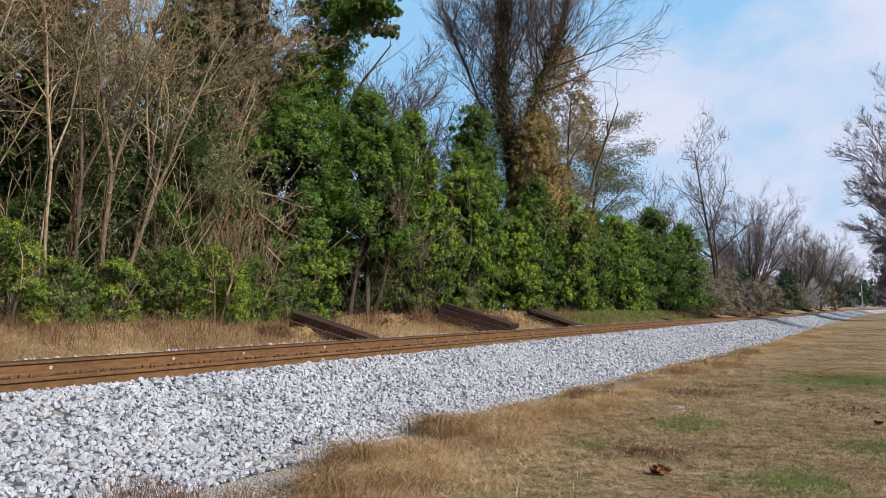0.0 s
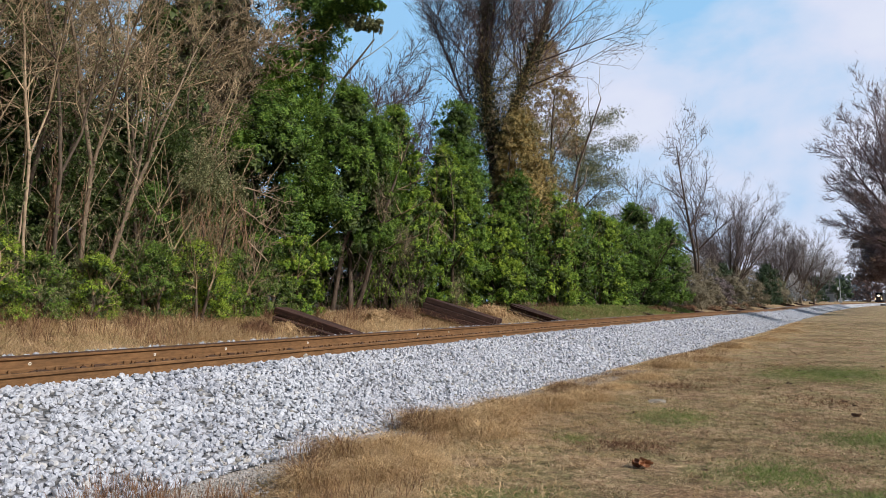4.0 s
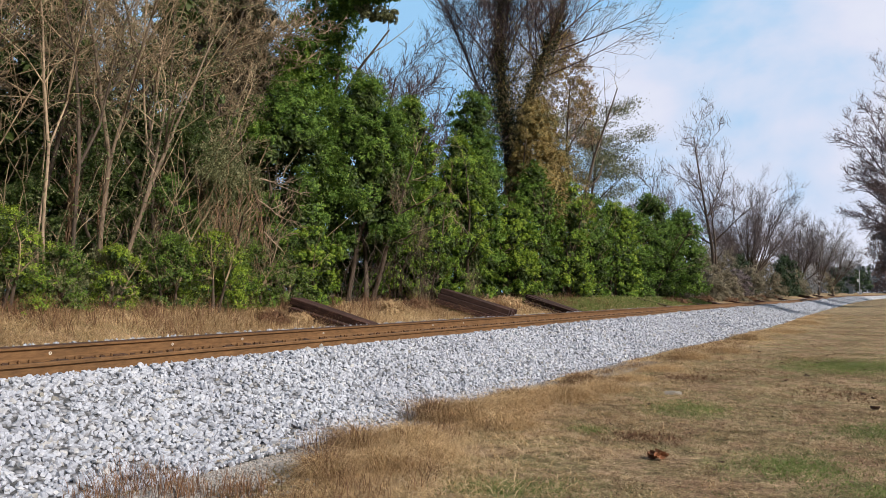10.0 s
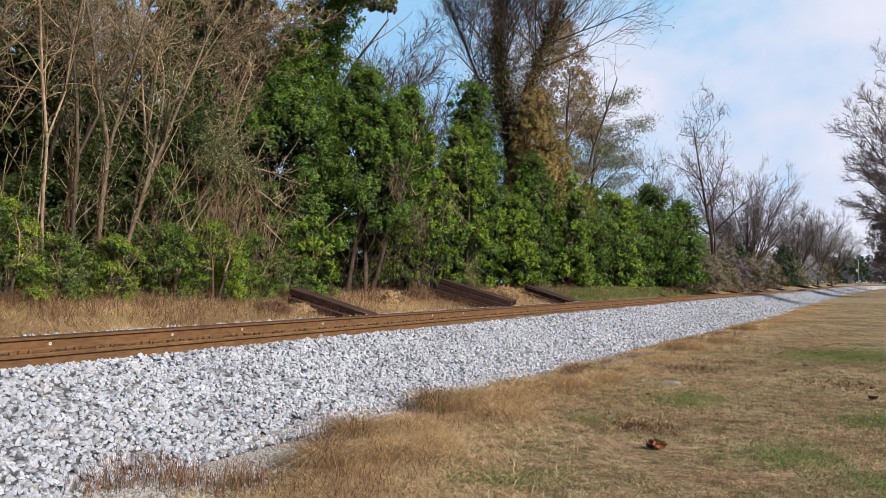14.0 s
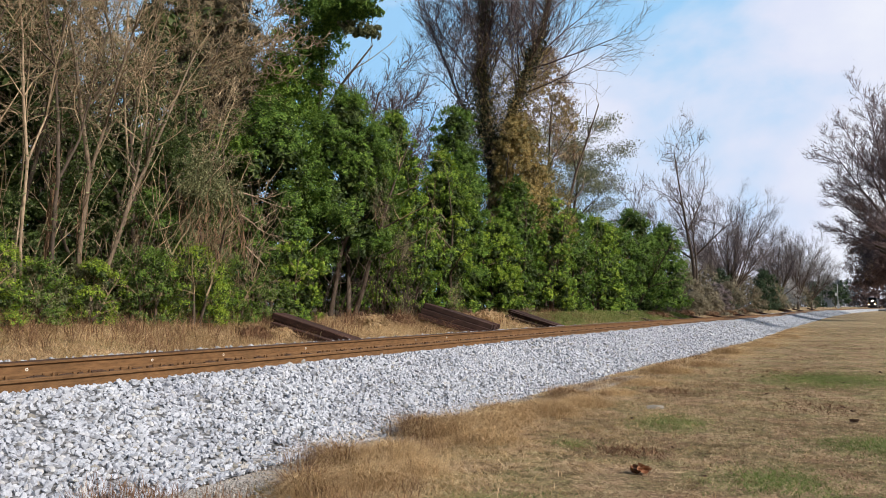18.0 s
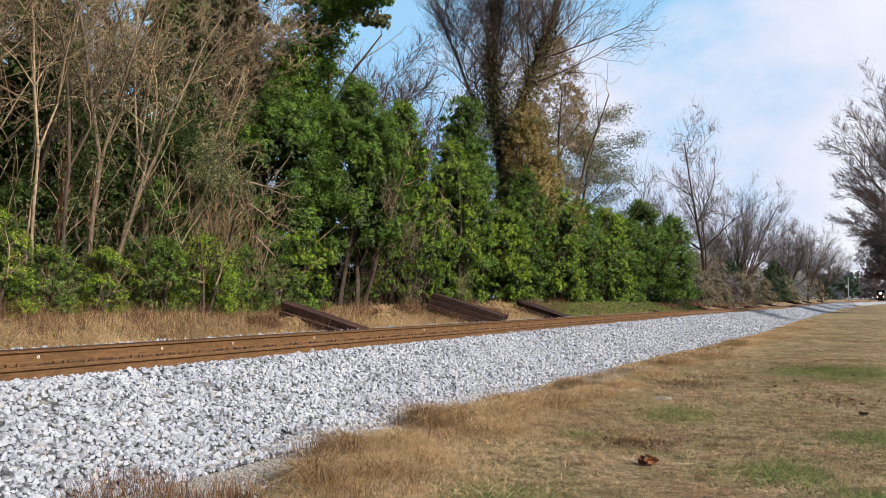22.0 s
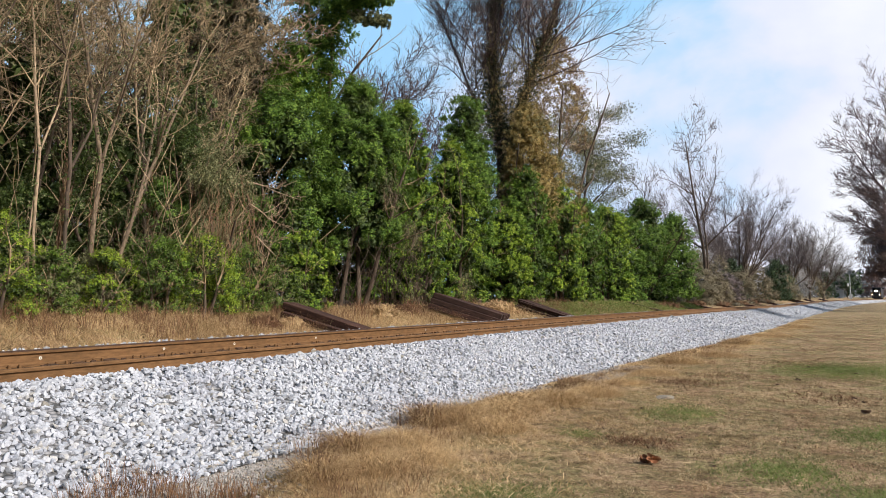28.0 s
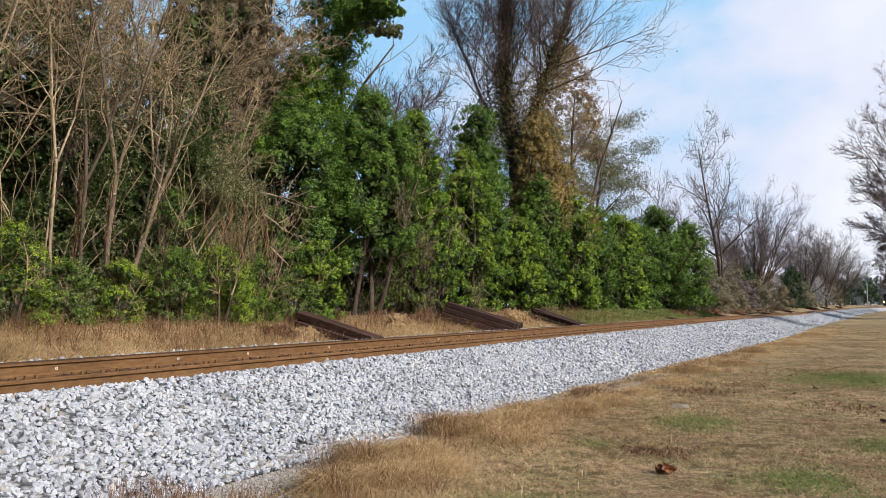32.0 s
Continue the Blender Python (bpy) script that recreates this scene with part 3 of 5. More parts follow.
fines = np.stack([x, y, np.maximum(np.where(x < toe(y), ballast_z(x, y), -9), ground_z(x, y)) + 0.006], 1)
tagged(mesh_part("gravel_fines", scatter_stones("gravel_fines", rng, fines, sizes), M_FINES, ballast), kind="stuff")
stone_mes = [np_mesh("ballast_stone", v * 0.072, [f]) for v, f in STONES]
for me in stone_mes:
    me.materials.append(M_STONE_PIECE)
pts = bank_points(rng, 3.0, 9.0, 19, 0.0)[:290]
for i, p in enumerate(pts):
    mesh_part("ballast_stone", stone_mes[i % 10], None, ballast, at=pose(p[0], p[1], p[2] + 0.022, rng.uniform(-25, 25), rng.uniform(-25, 25), rng.uniform(0, 360)))

# ---- piles of old ties along the far side ----
def tie_pile(y, rows, seed, far_x=-13.7, length=2.45, turn=0.0, top=1.2):
    r = random.Random(seed)
    pile = tagged(new("tie_pile"), "pile of old dark creosoted railway ties lying on the grassy bank", "tie pile", "tie piles")
    bx, dz = float(bend(y)), float(dip(y))
    low = 0.2 if y > 45 else 0.0
    zf, zn = top + dz - low, 0.5 + dz - low * 0.5
    slope = math.degrees(math.atan2(zf - zn, length))
    pile.matrix_basis = pose(far_x + length / 2 + bx, y, (zf + zn) / 2, 0, slope, turn)
    for layer, count in enumerate(rows):
        for i in range(count):
            mesh_part("tie", tie_me, None, pile, at=pose(r.uniform(-0.12, 0.12), (i - (count - 1) / 2) * 0.245 + r.uniform(-0.02, 0.02) + 0.1 * layer,
                                                         0.1 + 0.185 * layer, r.uniform(-2, 2), r.uniform(-1.5, 1.5), r.uniform(-3, 3)))
    return pile


tie_pile(15.2, (3, 2), 0, -13.6, 2.5, 3.0, 1.14)
tie_pile(23.5, (6, 6, 5), 1, -13.7, 2.5, 18.0, 1.28)
tie_pile(30.8, (5, 4), 2, -13.7, 2.5, -6.0)
for k, (y, rows) in enumerate(((49.5, (4, 2)), (60, (6, 3)), (68, (6, 4)), (80, (6, 3)), (96, (5, 3)), (118, (6, 4)), (150, (6, 4, 2)), (175, (6, 4)), (205, (7, 5)))):
    tie_pile(y, rows, k + 3)


# ---- plants ----
def grow(r, base, way, length, radius, kids, spread, up, wob, segs, tips, ratio=0.6, piece=None, start=0.3, thin=0.004):
    """One limb and, along it, its boughs: rows for tubes(), and the twig ends."""
    step = piece or max(length / 6, 0.12)
    n = max(2, int(length / step))
    p, d = Vector(base), Vector(way).normalized()
    line = [(p.copy(), d.copy(), radius)]
    for i in range(n):
        d = (d + Vector((r.gauss(0, wob), r.gauss(0, wob), r.gauss(0, wob) + up))).normalized()
        q = p + d * (length / n)
        r1 = max(thin, radius * (1 - 0.8 * (i + 1) / n))
        segs.append((p.x, p.y, p.z, q.x, q.y, q.z, line[-1][2], r1))
        p = q
        line.append((p.copy(), d.copy(), r1))
    if not kids:
        tips.append((p.x, p.y, p.z))
        return
    for k in range(kids[0]):
        t = start + (1 - start) * (k + r.random()) / kids[0]
        q, dd, rr = line[min(n, int(t * n + 0.5))]
        side = dd.cross(Vector((r.gauss(0, 1), r.gauss(0, 1), r.gauss(0, 1)))).normalized()
        a = spread * r.uniform(0.6, 1.3)
        grow(r, q, dd * math.cos(a) + side * math.sin(a), length * ratio * r.uniform(0.7, 1.2) * (1.15 - 0.5 * t), max(thin, rr * 0.65), kids[1:], spread, up, min(0.24, wob * 1.5), segs, tips, ratio, None, 0.15, thin)


def limbs(thing, segs, cut, bark, twig, name="trunk"):
    s = np.array(segs)
    thick = s[:, 6] >= cut
    if thick.any():
        v, f = tubes(s[thick], 6)
        mesh_part(name, np_mesh(name, v, [f], True), bark, thing)
    if (~thick).any():
        v, f = tubes(s[~thick], 3)
        tagged(mesh_part("twig_mass", np_mesh("twig_mass", v, [f]), twig, thing), kind="stuff")


def twig_spray(thing, rng, tips, per, length, width, mat, centre, jitter=0.25, lift=0.5):
    """Fine twigs fanning out from the ends of the branches."""
    c = np.repeat(np.asarray(tips), per, 0)
    n = len(c)
    c = c + rng.normal(size=(n, 3)) * jitter
    d = c - np.asarray(centre)
    d = d / (np.linalg.norm(d, axis=1)[:, None] + 1e-9) + rng.normal(size=(n, 3)) * 0.6 + [0, 0, lift]
    d /= np.linalg.norm(d, axis=1)[:, None] + 1e-9
    side = np.cross(d, unit(rng, n))
    side *= (width * 0.5 / (np.linalg.norm(side, axis=1) + 1e-9))[:, None]
    e = c + d * (length * rng.uniform(0.5, 1.3, n))[:, None]
    v = np.stack([c - side, c + side, e + side * 0.3, e - side * 0.3], 1).reshape(-1, 3)
    return tagged(mesh_part("twig_haze", np_mesh("twig_haze", v, [np.arange(4 * n).reshape(-1, 4)]), mat, thing), kind="stuff")


def foliage(thing, name, rng, centres, size, mat, origin=None, bias=0.5, slim=0.55):
    c = np.asarray(centres)
    facing = None
    if origin is not None:
        facing = c - np.asarray(origin)
        facing = facing / (np.linalg.norm(facing, axis=1)[:, None] + 1e-9) + [0, 0, 0.5]
    v, f = leaves(rng, c, size, facing, bias, slim)
    return tagged(mesh_part(name, np_mesh(name, v, [f]), mat, thing), kind="stuff")


def lobes(rng, n, half, height, taper=0.55, low=0.04):
    """Centres and radii of the clumps that make up the outside of a bushy crown standing on the origin."""
    z = rng.uniform(low, 1, n)
    a = rng.uniform(0, 2 * np.pi, n)
    wide = half * np.sqrt(np.clip(1 - (np.clip(z - taper, 0, 1) / (1 - taper)) ** 2, 0.03, 1)) * (0.88 + 0.12 * np.sin(a * 3 + z * 9))
    r = half * rng.uniform(0.13, 0.31, n)
    rad = np.maximum(wide - r * 0.75, 0) * np.sqrt(rng.uniform(0.55, 1, n))
    return np.stack([rad * np.cos(a), rad * np.sin(a), z * (height - half * 0.25)], 1), r


def clump_points(rng, c, r, n):
    k = rng.integers(0, len(c), n)
    d = unit(rng, n)
    d[:, 2] = np.where(d[:, 2] < -0.3, -d[:, 2], d[:, 2])
    d[:, :2] += 0.35 * c[k, :2] / (np.linalg.norm(c[k, :2], axis=1)[:, None] + 0.3)
    return c[k] + d * (r[k] * rng.uniform(0.62, 1.1, n))[:, None], d


def shoot_points(rng, c, r, n, rise=0.5):
    """Leaves set along short upturned shoots that stand out from the clumps: places, facing, and how far along the shoot."""
    m = max(40, min(len(c) * 12, n // 9))
    k = rng.integers(0, len(c), m)
    d = unit(rng, m)
    d[:, 2] = np.where(d[:, 2] < -0.25, -d[:, 2], d[:, 2])
    d[:, :2] += 0.5 * c[k, :2] / (np.linalg.norm(c[k, :2], axis=1)[:, None] + 0.3)
    root = c[k] + d * (r[k] * rng.uniform(0.55, 0.85, m))[:, None]
    way = d * 0.85 + rng.normal(size=(m, 3)) * 0.2 + [0, 0, rise]
    way /= np.linalg.norm(way, axis=1)[:, None]
    long = r[k] * rng.uniform(0.25, 0.6, m)
    j = rng.integers(0, m, n)
    t = rng.random(n) ** 0.8
    p = root[j] + way[j] * (long[j] * t)[:, None] + rng.normal(size=(n, 3)) * (r[k][j] * 0.13 * (1.15 - 0.7 * t))[:, None]
    return p, way[j] * 0.6 + d[j] * 0.6, t


def bushy(name, label, category, x, y, half, height, n, size, mat, seed, clumps=60, taper=0.5, low=0.02, squash=1.0, group="", second=None, core=1.0, stems=3, slim=0.55):
    """An evergreen: several stems, limbs, and a crown of clumps of leafy shoots."""
    rng, r = np.random.default_rng(seed), random.Random(seed)
    z0 = float(ground_z(x, y)) - 0.05
    thing = tagged(new(name), label, category, group)
    thing.matrix_basis = pose(x, y, z0)
    for _ in range(stems):
        segs, tips = [], []
        grow(r, (r.uniform(-0.2, 0.2) * half, r.uniform(-0.2, 0.2) * half, 0), (r.uniform(-0.3, 0.3) * (stems > 1), r.uniform(-0.3, 0.3) * (stems > 1), 1), height * 0.8, 0.03 + 0.008 * height, (6, 3), 0.8, 0.03, 0.1, segs, tips, 0.35)
        limbs(thing, segs, 0.03, M_BARK, M_TWIG, "stem")
    c, rad = lobes(rng, clumps, half, height, taper, low)
    c[:, 0] *= squash
    p, d, along = shoot_points(rng, c, rad, n)
    p[:, 2] = np.maximum(p[:, 2], 0.03 + 0.1 * rng.random(n))
    d[:, 2] += 0.3

    def crown(q, f, sz, m):
        v, fc = leaves(rng, q, sz, f, 0.9, slim)
        tagged(mesh_part("crown", np_mesh("crown", v, [fc]), m, thing), kind="stuff")

    if second:
        shade = np.sin(p[:, 2] * 1.3 + p[:, 1] * 1.1 + seed) + np.sin(p[:, 0] * 1.7 + p[:, 2] * 0.8 + 2 * seed)
        m = rng.random(n) < second[1] * np.where(shade > 0.5, 2.0, 0.6) * (0.3 + 1.6 * along ** 2)
        crown(p[~m], d[~m], size, mat)
        crown(p[m], d[m], size, second[0])
    else:
        crown(p, d, size, mat)
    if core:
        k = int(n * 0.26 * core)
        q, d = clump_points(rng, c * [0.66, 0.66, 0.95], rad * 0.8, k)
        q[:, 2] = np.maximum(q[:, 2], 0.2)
        # Green crowns get darker leaves inside, painting the shade of their interior.
        crown(q, d, min(size * 2.2, 0.5), M_IVY_AND_SHADE if mat in (M_HEDGE, M_HEDGE_DARK, M_IVY_AND_SHADE, M_LIME) else mat)
    return thing


HEDGE_LABEL = "dense evergreen privet tree with glossy green leaves"
for x, y, half, h, n, size, mat, seed in (
        (-17.2, 18.6, 2.5, 7.9, 36000, 0.115, M_HEDGE_DARK, 21), (-16.4, 22.0, 2.6, 8.7, 60000, 0.115, M_HEDGE_DARK, 22), (-17.8, 25.3, 2.0, 7.4, 14000, 0.16, M_HEDGE_DARK, 38),
        (-16.6, 25.6, 1.7, 8.9, 26000, 0.13, M_HEDGE, 39), (-17.2, 33.2, 1.8, 8.8, 20000, 0.16, M_HEDGE_DARK, 40), (-15.7, 25.9, 1.5, 5.3, 24000, 0.11, M_HEDGE, 29), (-15.8, 28.4, 1.8, 7.6, 36000, 0.115, M_HEDGE, 23), (-16.4, 31.2, 1.9, 7.6, 18000, 0.15, M_HEDGE_DARK, 30), (-15.6, 33.6, 1.7, 5.4, 26000, 0.13, M_HEDGE, 24),
        (-16.2, 37.6, 2.0, 7.9, 18000, 0.16, M_HEDGE_DARK, 33), (-15.8, 41.8, 2.1, 7.6, 19000, 0.16, M_HEDGE, 25), (-16.0, 46.2, 2.1, 7.2, 16000, 0.17, M_HEDGE_DARK, 34), (-15.7, 50.6, 2.3, 7.2, 18000, 0.18, M_HEDGE, 26),
        (-16.0, 55.4, 2.4, 7.2, 16000, 0.19, M_HEDGE_DARK, 35), (-15.6, 60.4, 2.6, 8.9, 18000, 0.2, M_HEDGE_DARK, 27), (-16.0, 66.0, 2.5, 7.6, 14000, 0.22, M_HEDGE_DARK, 36), (-15.6, 72.0, 2.8, 8.7, 16000, 0.23, M_HEDGE_DARK, 28)):
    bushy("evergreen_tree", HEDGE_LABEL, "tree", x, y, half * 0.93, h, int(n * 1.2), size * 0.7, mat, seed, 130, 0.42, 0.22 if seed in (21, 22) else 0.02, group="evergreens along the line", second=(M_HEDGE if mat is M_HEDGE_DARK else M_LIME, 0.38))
bushy("evergreen_bush", "bright green evergreen bush at the edge of the wood", "bush", -14.7, 17.2, 1.0, 2.7, 16000, 0.065, M_HEDGE, 31, 60, second=(M_LIME, 0.25))
bushy("ivy_clump", "ivy-smothered tree standing behind the evergreens", "tree", -18.7, 35.1, 1.5, 11.6, 30000, 0.09, M_HEDGE_DARK, 32, 170, 0.86, 0.45, second=(M_HEDGE, 0.3))

# shrubs along the edge of the wood
for k, (x, y, half, h, mat) in enumerate(((-14.5, 6.2, 1.1, 2.3, M_LIME), (-14.5, 7.9, 1.0, 2.3, M_LIME), (-14.9, 9.2, 0.7, 1.5, M_OLIVE), (-14.7, 11.9, 0.9, 2.0, M_HEDGE), (-14.4, 13.0, 1.0, 2.3, M_LIME), (-14.6, 14.6, 0.9, 2.0, M_HEDGE), (-14.5, 13.8, 0.8, 1.5, M_LIME),
                                         (-14.5, 15.9, 0.9, 1.9, M_HEDGE), (-14.6, 10.3, 0.8, 1.7, M_LIME), (-14.7, 9.2, 0.8, 1.6, M_HEDGE), (-14.4, 7.0, 0.8, 1.4, M_OLIVE), (-14.6, 4.6, 1.0, 2.2, M_LIME), (-15.0, 10.6, 0.8, 1.7, M_OLIVE), (-15.6, 12.6, 1.2, 3.6, M_HEDGE_DARK), (-15.8, 9.2, 1.1, 3.2, M_IVY_AND_SHADE), (-15.7, 14.4, 1.1, 4.4, M_OLIVE), (-15.9, 7.0, 1.1, 3.4, M_HEDGE_DARK),
                                         (-17.6, 16.3, 1.2, 5.4, M_IVY_AND_SHADE), (-16.4, 11.2, 1.2, 5.0, M_IVY_AND_SHADE), (-16.3, 14.0, 1.2, 6.0, M_IVY_AND_SHADE))):
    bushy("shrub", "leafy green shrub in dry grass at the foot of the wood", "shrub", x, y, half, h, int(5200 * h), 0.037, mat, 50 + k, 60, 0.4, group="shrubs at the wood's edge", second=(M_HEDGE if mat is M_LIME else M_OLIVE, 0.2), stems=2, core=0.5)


def bare_tree(name, label, x, y, height, radius, kids, seed, bark=M_BARK, twig=M_TWIG, lean=(0, 0), spread=0.6, up=0.05, wob=0.09, ratio=0.55, start=0.3, cut=0.03, stems=1, group="", thin=0.006):
    r = random.Random(seed)
    thing = tagged(new(name), label, "tree", group)
    thing.matrix_basis = pose(x, y, float(ground_z(x, y)) - 0.08)
    segs, tips = [], []
    for s in range(stems):
        a = r.uniform(0, 6.28)
        off = 0.0 if stems == 1 else 0.6
        grow(r, (off * math.cos(a), off * math.sin(a), 0), (lean[0] + off * 0.5 * math.cos(a), lean[1] + off * 0.5 * math.sin(a), 1), height * r.uniform(0.85, 1.0) * 0.8, radius, kids, spread, up, wob, segs, tips, ratio, None, start, thin)
    limbs(thing, segs, cut, bark, twig)
    return thing, np.array(segs), np.array(tips)


def ivy_on(thing, rng, segs, rmin, density, size, mat, zmax=99.0, thick=0.35):
    """Ivy wrapped round the stouter limbs."""
    s = segs[(segs[:, 6] >= rmin) & (segs[:, 2] < zmax)]
    ln = np.linalg.norm(s[:, 3:6] - s[:, :3], axis=1)
    n = int(ln.sum() * density)
    k = rng.choice(len(s), n, p=ln / ln.sum())
    t = rng.random(n)[:, None]
    p = s[k, :3] * (1 - t) + s[k, 3:6] * t + unit(rng, n) * (s[k, 6] + thick * rng.uniform(0.2, 1.0, n) ** 1.3)[:, None]
    foliage(thing, "ivy", rng, p, size, mat)


def fan_tree(label, x, y, h, half, seed, twig, haze, stems=15, width=0.022, per=3):
    """A bare tree whose limbs fan out from low down into a rounded crown."""
    r, rng = random.Random(seed), np.random.default_rng(seed)
    t = tagged(new("bare_tree"), label, "tree", "bare trees along the line")
    t.matrix_basis = pose(x, y, float(ground_z(x, y)) - 0.1)
    segs, tips = [(0, 0, 0, 0, 0, h * 0.16, 0.3, 0.24)], []
    for k in range(stems):
        a, lean = 6.283 * (k + r.random() * 0.6) / stems, r.uniform(0.1, 1.0) * half / h * 2.5
        grow(r, (0, 0, h * 0.14), (lean * math.cos(a), lean * math.sin(a), 1), h * (0.84 - 0.12 * lean) * r.uniform(0.85, 1.05), 0.15, (9, 6, 4), 0.5, 0.015, 0.08, segs, tips, 0.36, None, 0.25, 0.014)
    limbs(t, segs, 0.05, M_BARK, twig)
    twig_spray(t, rng, tips, per, 0.9, width, haze, (0, 0, h * 0.3), 0.3, 0.3)
    return t


# bare trees of the wood, along its edge
EDGE = "slender bare tree with tangled twigs at the wood's edge"


def edge_tree(k, label, x, y, h, rad, lean, bark, turn=0.0, fork=0.0, vine=0, ivy=30, kids=(9, 6, 5)):
    """A leaning trunk that may turn and fork on its way up, crooked boughs, twigs, and what climbs it."""
    r, rng = random.Random(100 + k), np.random.default_rng(600 + k)
    t = tagged(new("bare_tree"), label, "tree", "trees of the wood")
    t.matrix_basis = pose(x, y, float(ground_z(x, y)) - 0.08)
    segs, tips = [], []
    low = h * 0.3
    rad *= 0.8
    grow(r, (0, 0, 0), (0, lean, 1), low, rad, (), 0.5, 0.0, 0.05, segs, [])
    segs = [(*q[:6], max(q[6], rad * 0.8), max(q[7], rad * 0.8)) for q in segs]
    top = segs[-1][3:6]
    grow(r, top, (r.uniform(-0.1, 0.1), lean + turn, 1), h - low, rad * 0.78, kids, 0.8, 0.015, 0.1, segs, tips, 0.42, None, 0.1, 0.0045)
    if fork:
        grow(r, top, (r.uniform(-0.1, 0.15), lean + turn + fork, 1), (h - low) * 0.8, rad * 0.6, kids, 0.8, 0.015, 0.11, segs, tips, 0.42, None, 0.15, 0.0045)
    limbs(t, segs, 0.02, bark, M_TWIG)
    s = np.array(segs)
    if ivy:
        ivy_on(t, rng, s, 0.02, ivy, 0.07, M_OLIVE if k % 2 else M_IVY_AND_SHADE, 7.5, 0.55)
        ivy_on(t, rng, s, 0.01, ivy * 0.4, 0.06, M_OLIVE if k % 3 else M_BRUSH, 12.0, 0.3)
    if vine:
        turnsegs = []
        for _ in range(vine):
            a, z = r.uniform(0, 6.28), r.uniform(0, 0.6)
            while z < r.uniform(2.5, 5.0):
                q0 = (rad * 1.25 * math.cos(a), lean * z + rad * 1.25 * math.sin(a), z)
                a, z = a + r.gauss(0.15, 0.4), z + r.uniform(0.12, 0.3)
                w = rad * r.uniform(1.2, 2.4)
                turnsegs.append((*q0, w * math.cos(a), lean * z + w * math.sin(a), z, 0.009, 0.008))
        v, f = tubes(turnsegs, 3)
        tagged(mesh_part("vines", np_mesh("vines", v, [f]), M_VINE, t, "red-brown vines wrapped round the trunk"), kind="stuff")
    return t


for k, (x, y, h, rad, lean, bark, turn, fork, vine, ivy) in enumerate((
        (-15.2, 8.92, 11, 0.032, 0.0, M_PALE_BARK, -0.12, 0.0, 0, 0), (-15.1, 9.08, 12, 0.052, 0.03, M_PALE_BARK, 0.0, 0.3, 0, 20), (-15.3, 9.62, 11, 0.07, 0.06, M_BARK, 0.0, 0.2, 26, 30),
        (-15.2, 10.32, 12, 0.088, 0.06, M_GREY_BARK, -0.12, 0.28, 5, 40), (-15.2, 10.72, 10, 0.08, 0.3, M_GREY_BARK, 0.22, -0.25, 3, 40), (-15.4, 8.3, 11, 0.03, -0.03, M_PALE_BARK, 0.08, 0.0, 0, 0),
        (-15.3, 8.0, 11, 0.045, 0.02, M_PALE_BARK, 0.1, -0.2, 0, 20), (-16.0, 7.2, 12, 0.06, 0.03, M_BARK, 0.05, 0.2, 8, 40), (-16.3, 11.9, 13, 0.05, -0.02, M_PALE_BARK, 0.05, 0.2, 0, 30),
        (-16.6, 12.9, 13, 0.08, 0.08, M_BARK, 0.0, 0.25, 10, 60), (-16.2, 13.9, 8.5, 0.05, 0.1, M_GREY_BARK, 0.1, -0.25, 6, 60), (-16.9, 14.9, 9.5, 0.07, -0.05, M_BARK, 0.0, 0.25, 6, 60),
        (-17.2, 10.0, 14, 0.09, 0.05, M_BARK, 0.0, 0.2, 0, 60), (-16.2, 6.0, 12, 0.07, 0.05, M_PALE_BARK, 0.0, 0.2, 0, 30), (-16.4, 9.5, 12, 0.03, 0.02, M_PALE_BARK, -0.05, 0.15, 0, 20), (-16.1, 10.9, 12, 0.028, 0.05, M_PALE_BARK, 0.1, 0.0, 0, 20))):
    edge_tree(k, EDGE, x, y, h, rad, lean, bark, turn, fork, vine, ivy)
deep = bare_tree("bare_tree", "tall bare tree with dense brown twigs deep in the wood", -19.5, 8.0, 15, 0.12, (11, 8, 5, 3), 140, M_BARK, M_TWIG, (0, 0), 0.7, 0.04, 0.1, 0.5, 0.12, 0.03, 1, "trees of the wood", 0.011)[0]
rng = np.random.default_rng(9)
for k in range(15):
    y = 16 + k * 9 + rng.uniform(-2, 2)
    bushy("wood_brush", "dense brown brush on the floor of the wood", "brush", -27 - rng.uniform(0, 8), y, 4.5, rng.uniform(4, 8), 5000, 0.8, M_BRUSH, 700 + k, 60, 0.5, group="brush in the wood", second=(M_IVY_AND_SHADE, 0.3), slim=0.12)
for k in range(15):
    x = rng.uniform(-29, -18.5)
    y = rng.uniform(0, 1) * 0.98 * -x
    if 0.69 < -y / x < 0.82:
        continue
    copy_thing(deep, pose(x, y, float(ground_z(x, y)) - 0.1, rng.uniform(-4, 4), rng.uniform(-4, 4), rng.uniform(0, 360)) @ Matrix.Scale(rng.uniform(0.8, 1.25), 4))
for k in range(22):
    y = 0 + k * 1.12 + rng.uniform(-0.6, 0.6)
    x = -17.4 - rng.uniform(0, 5.0)
    h = rng.uniform(4.5, 11) if y < 17 else rng.uniform(4, 7)
    h = min(h, 6.0) if 0.69 < -y / x < 0.82 else h
    bushy("ivy_thicket", "dark ivy-covered thicket inside the wood", "thicket", x, y, rng.uniform(1.3, 2.0), h, 5600, 0.17, M_IVY_AND_SHADE, 160 + k, 50, 0.6, group="thickets in the wood", second=(M_OLIVE, 0.4))
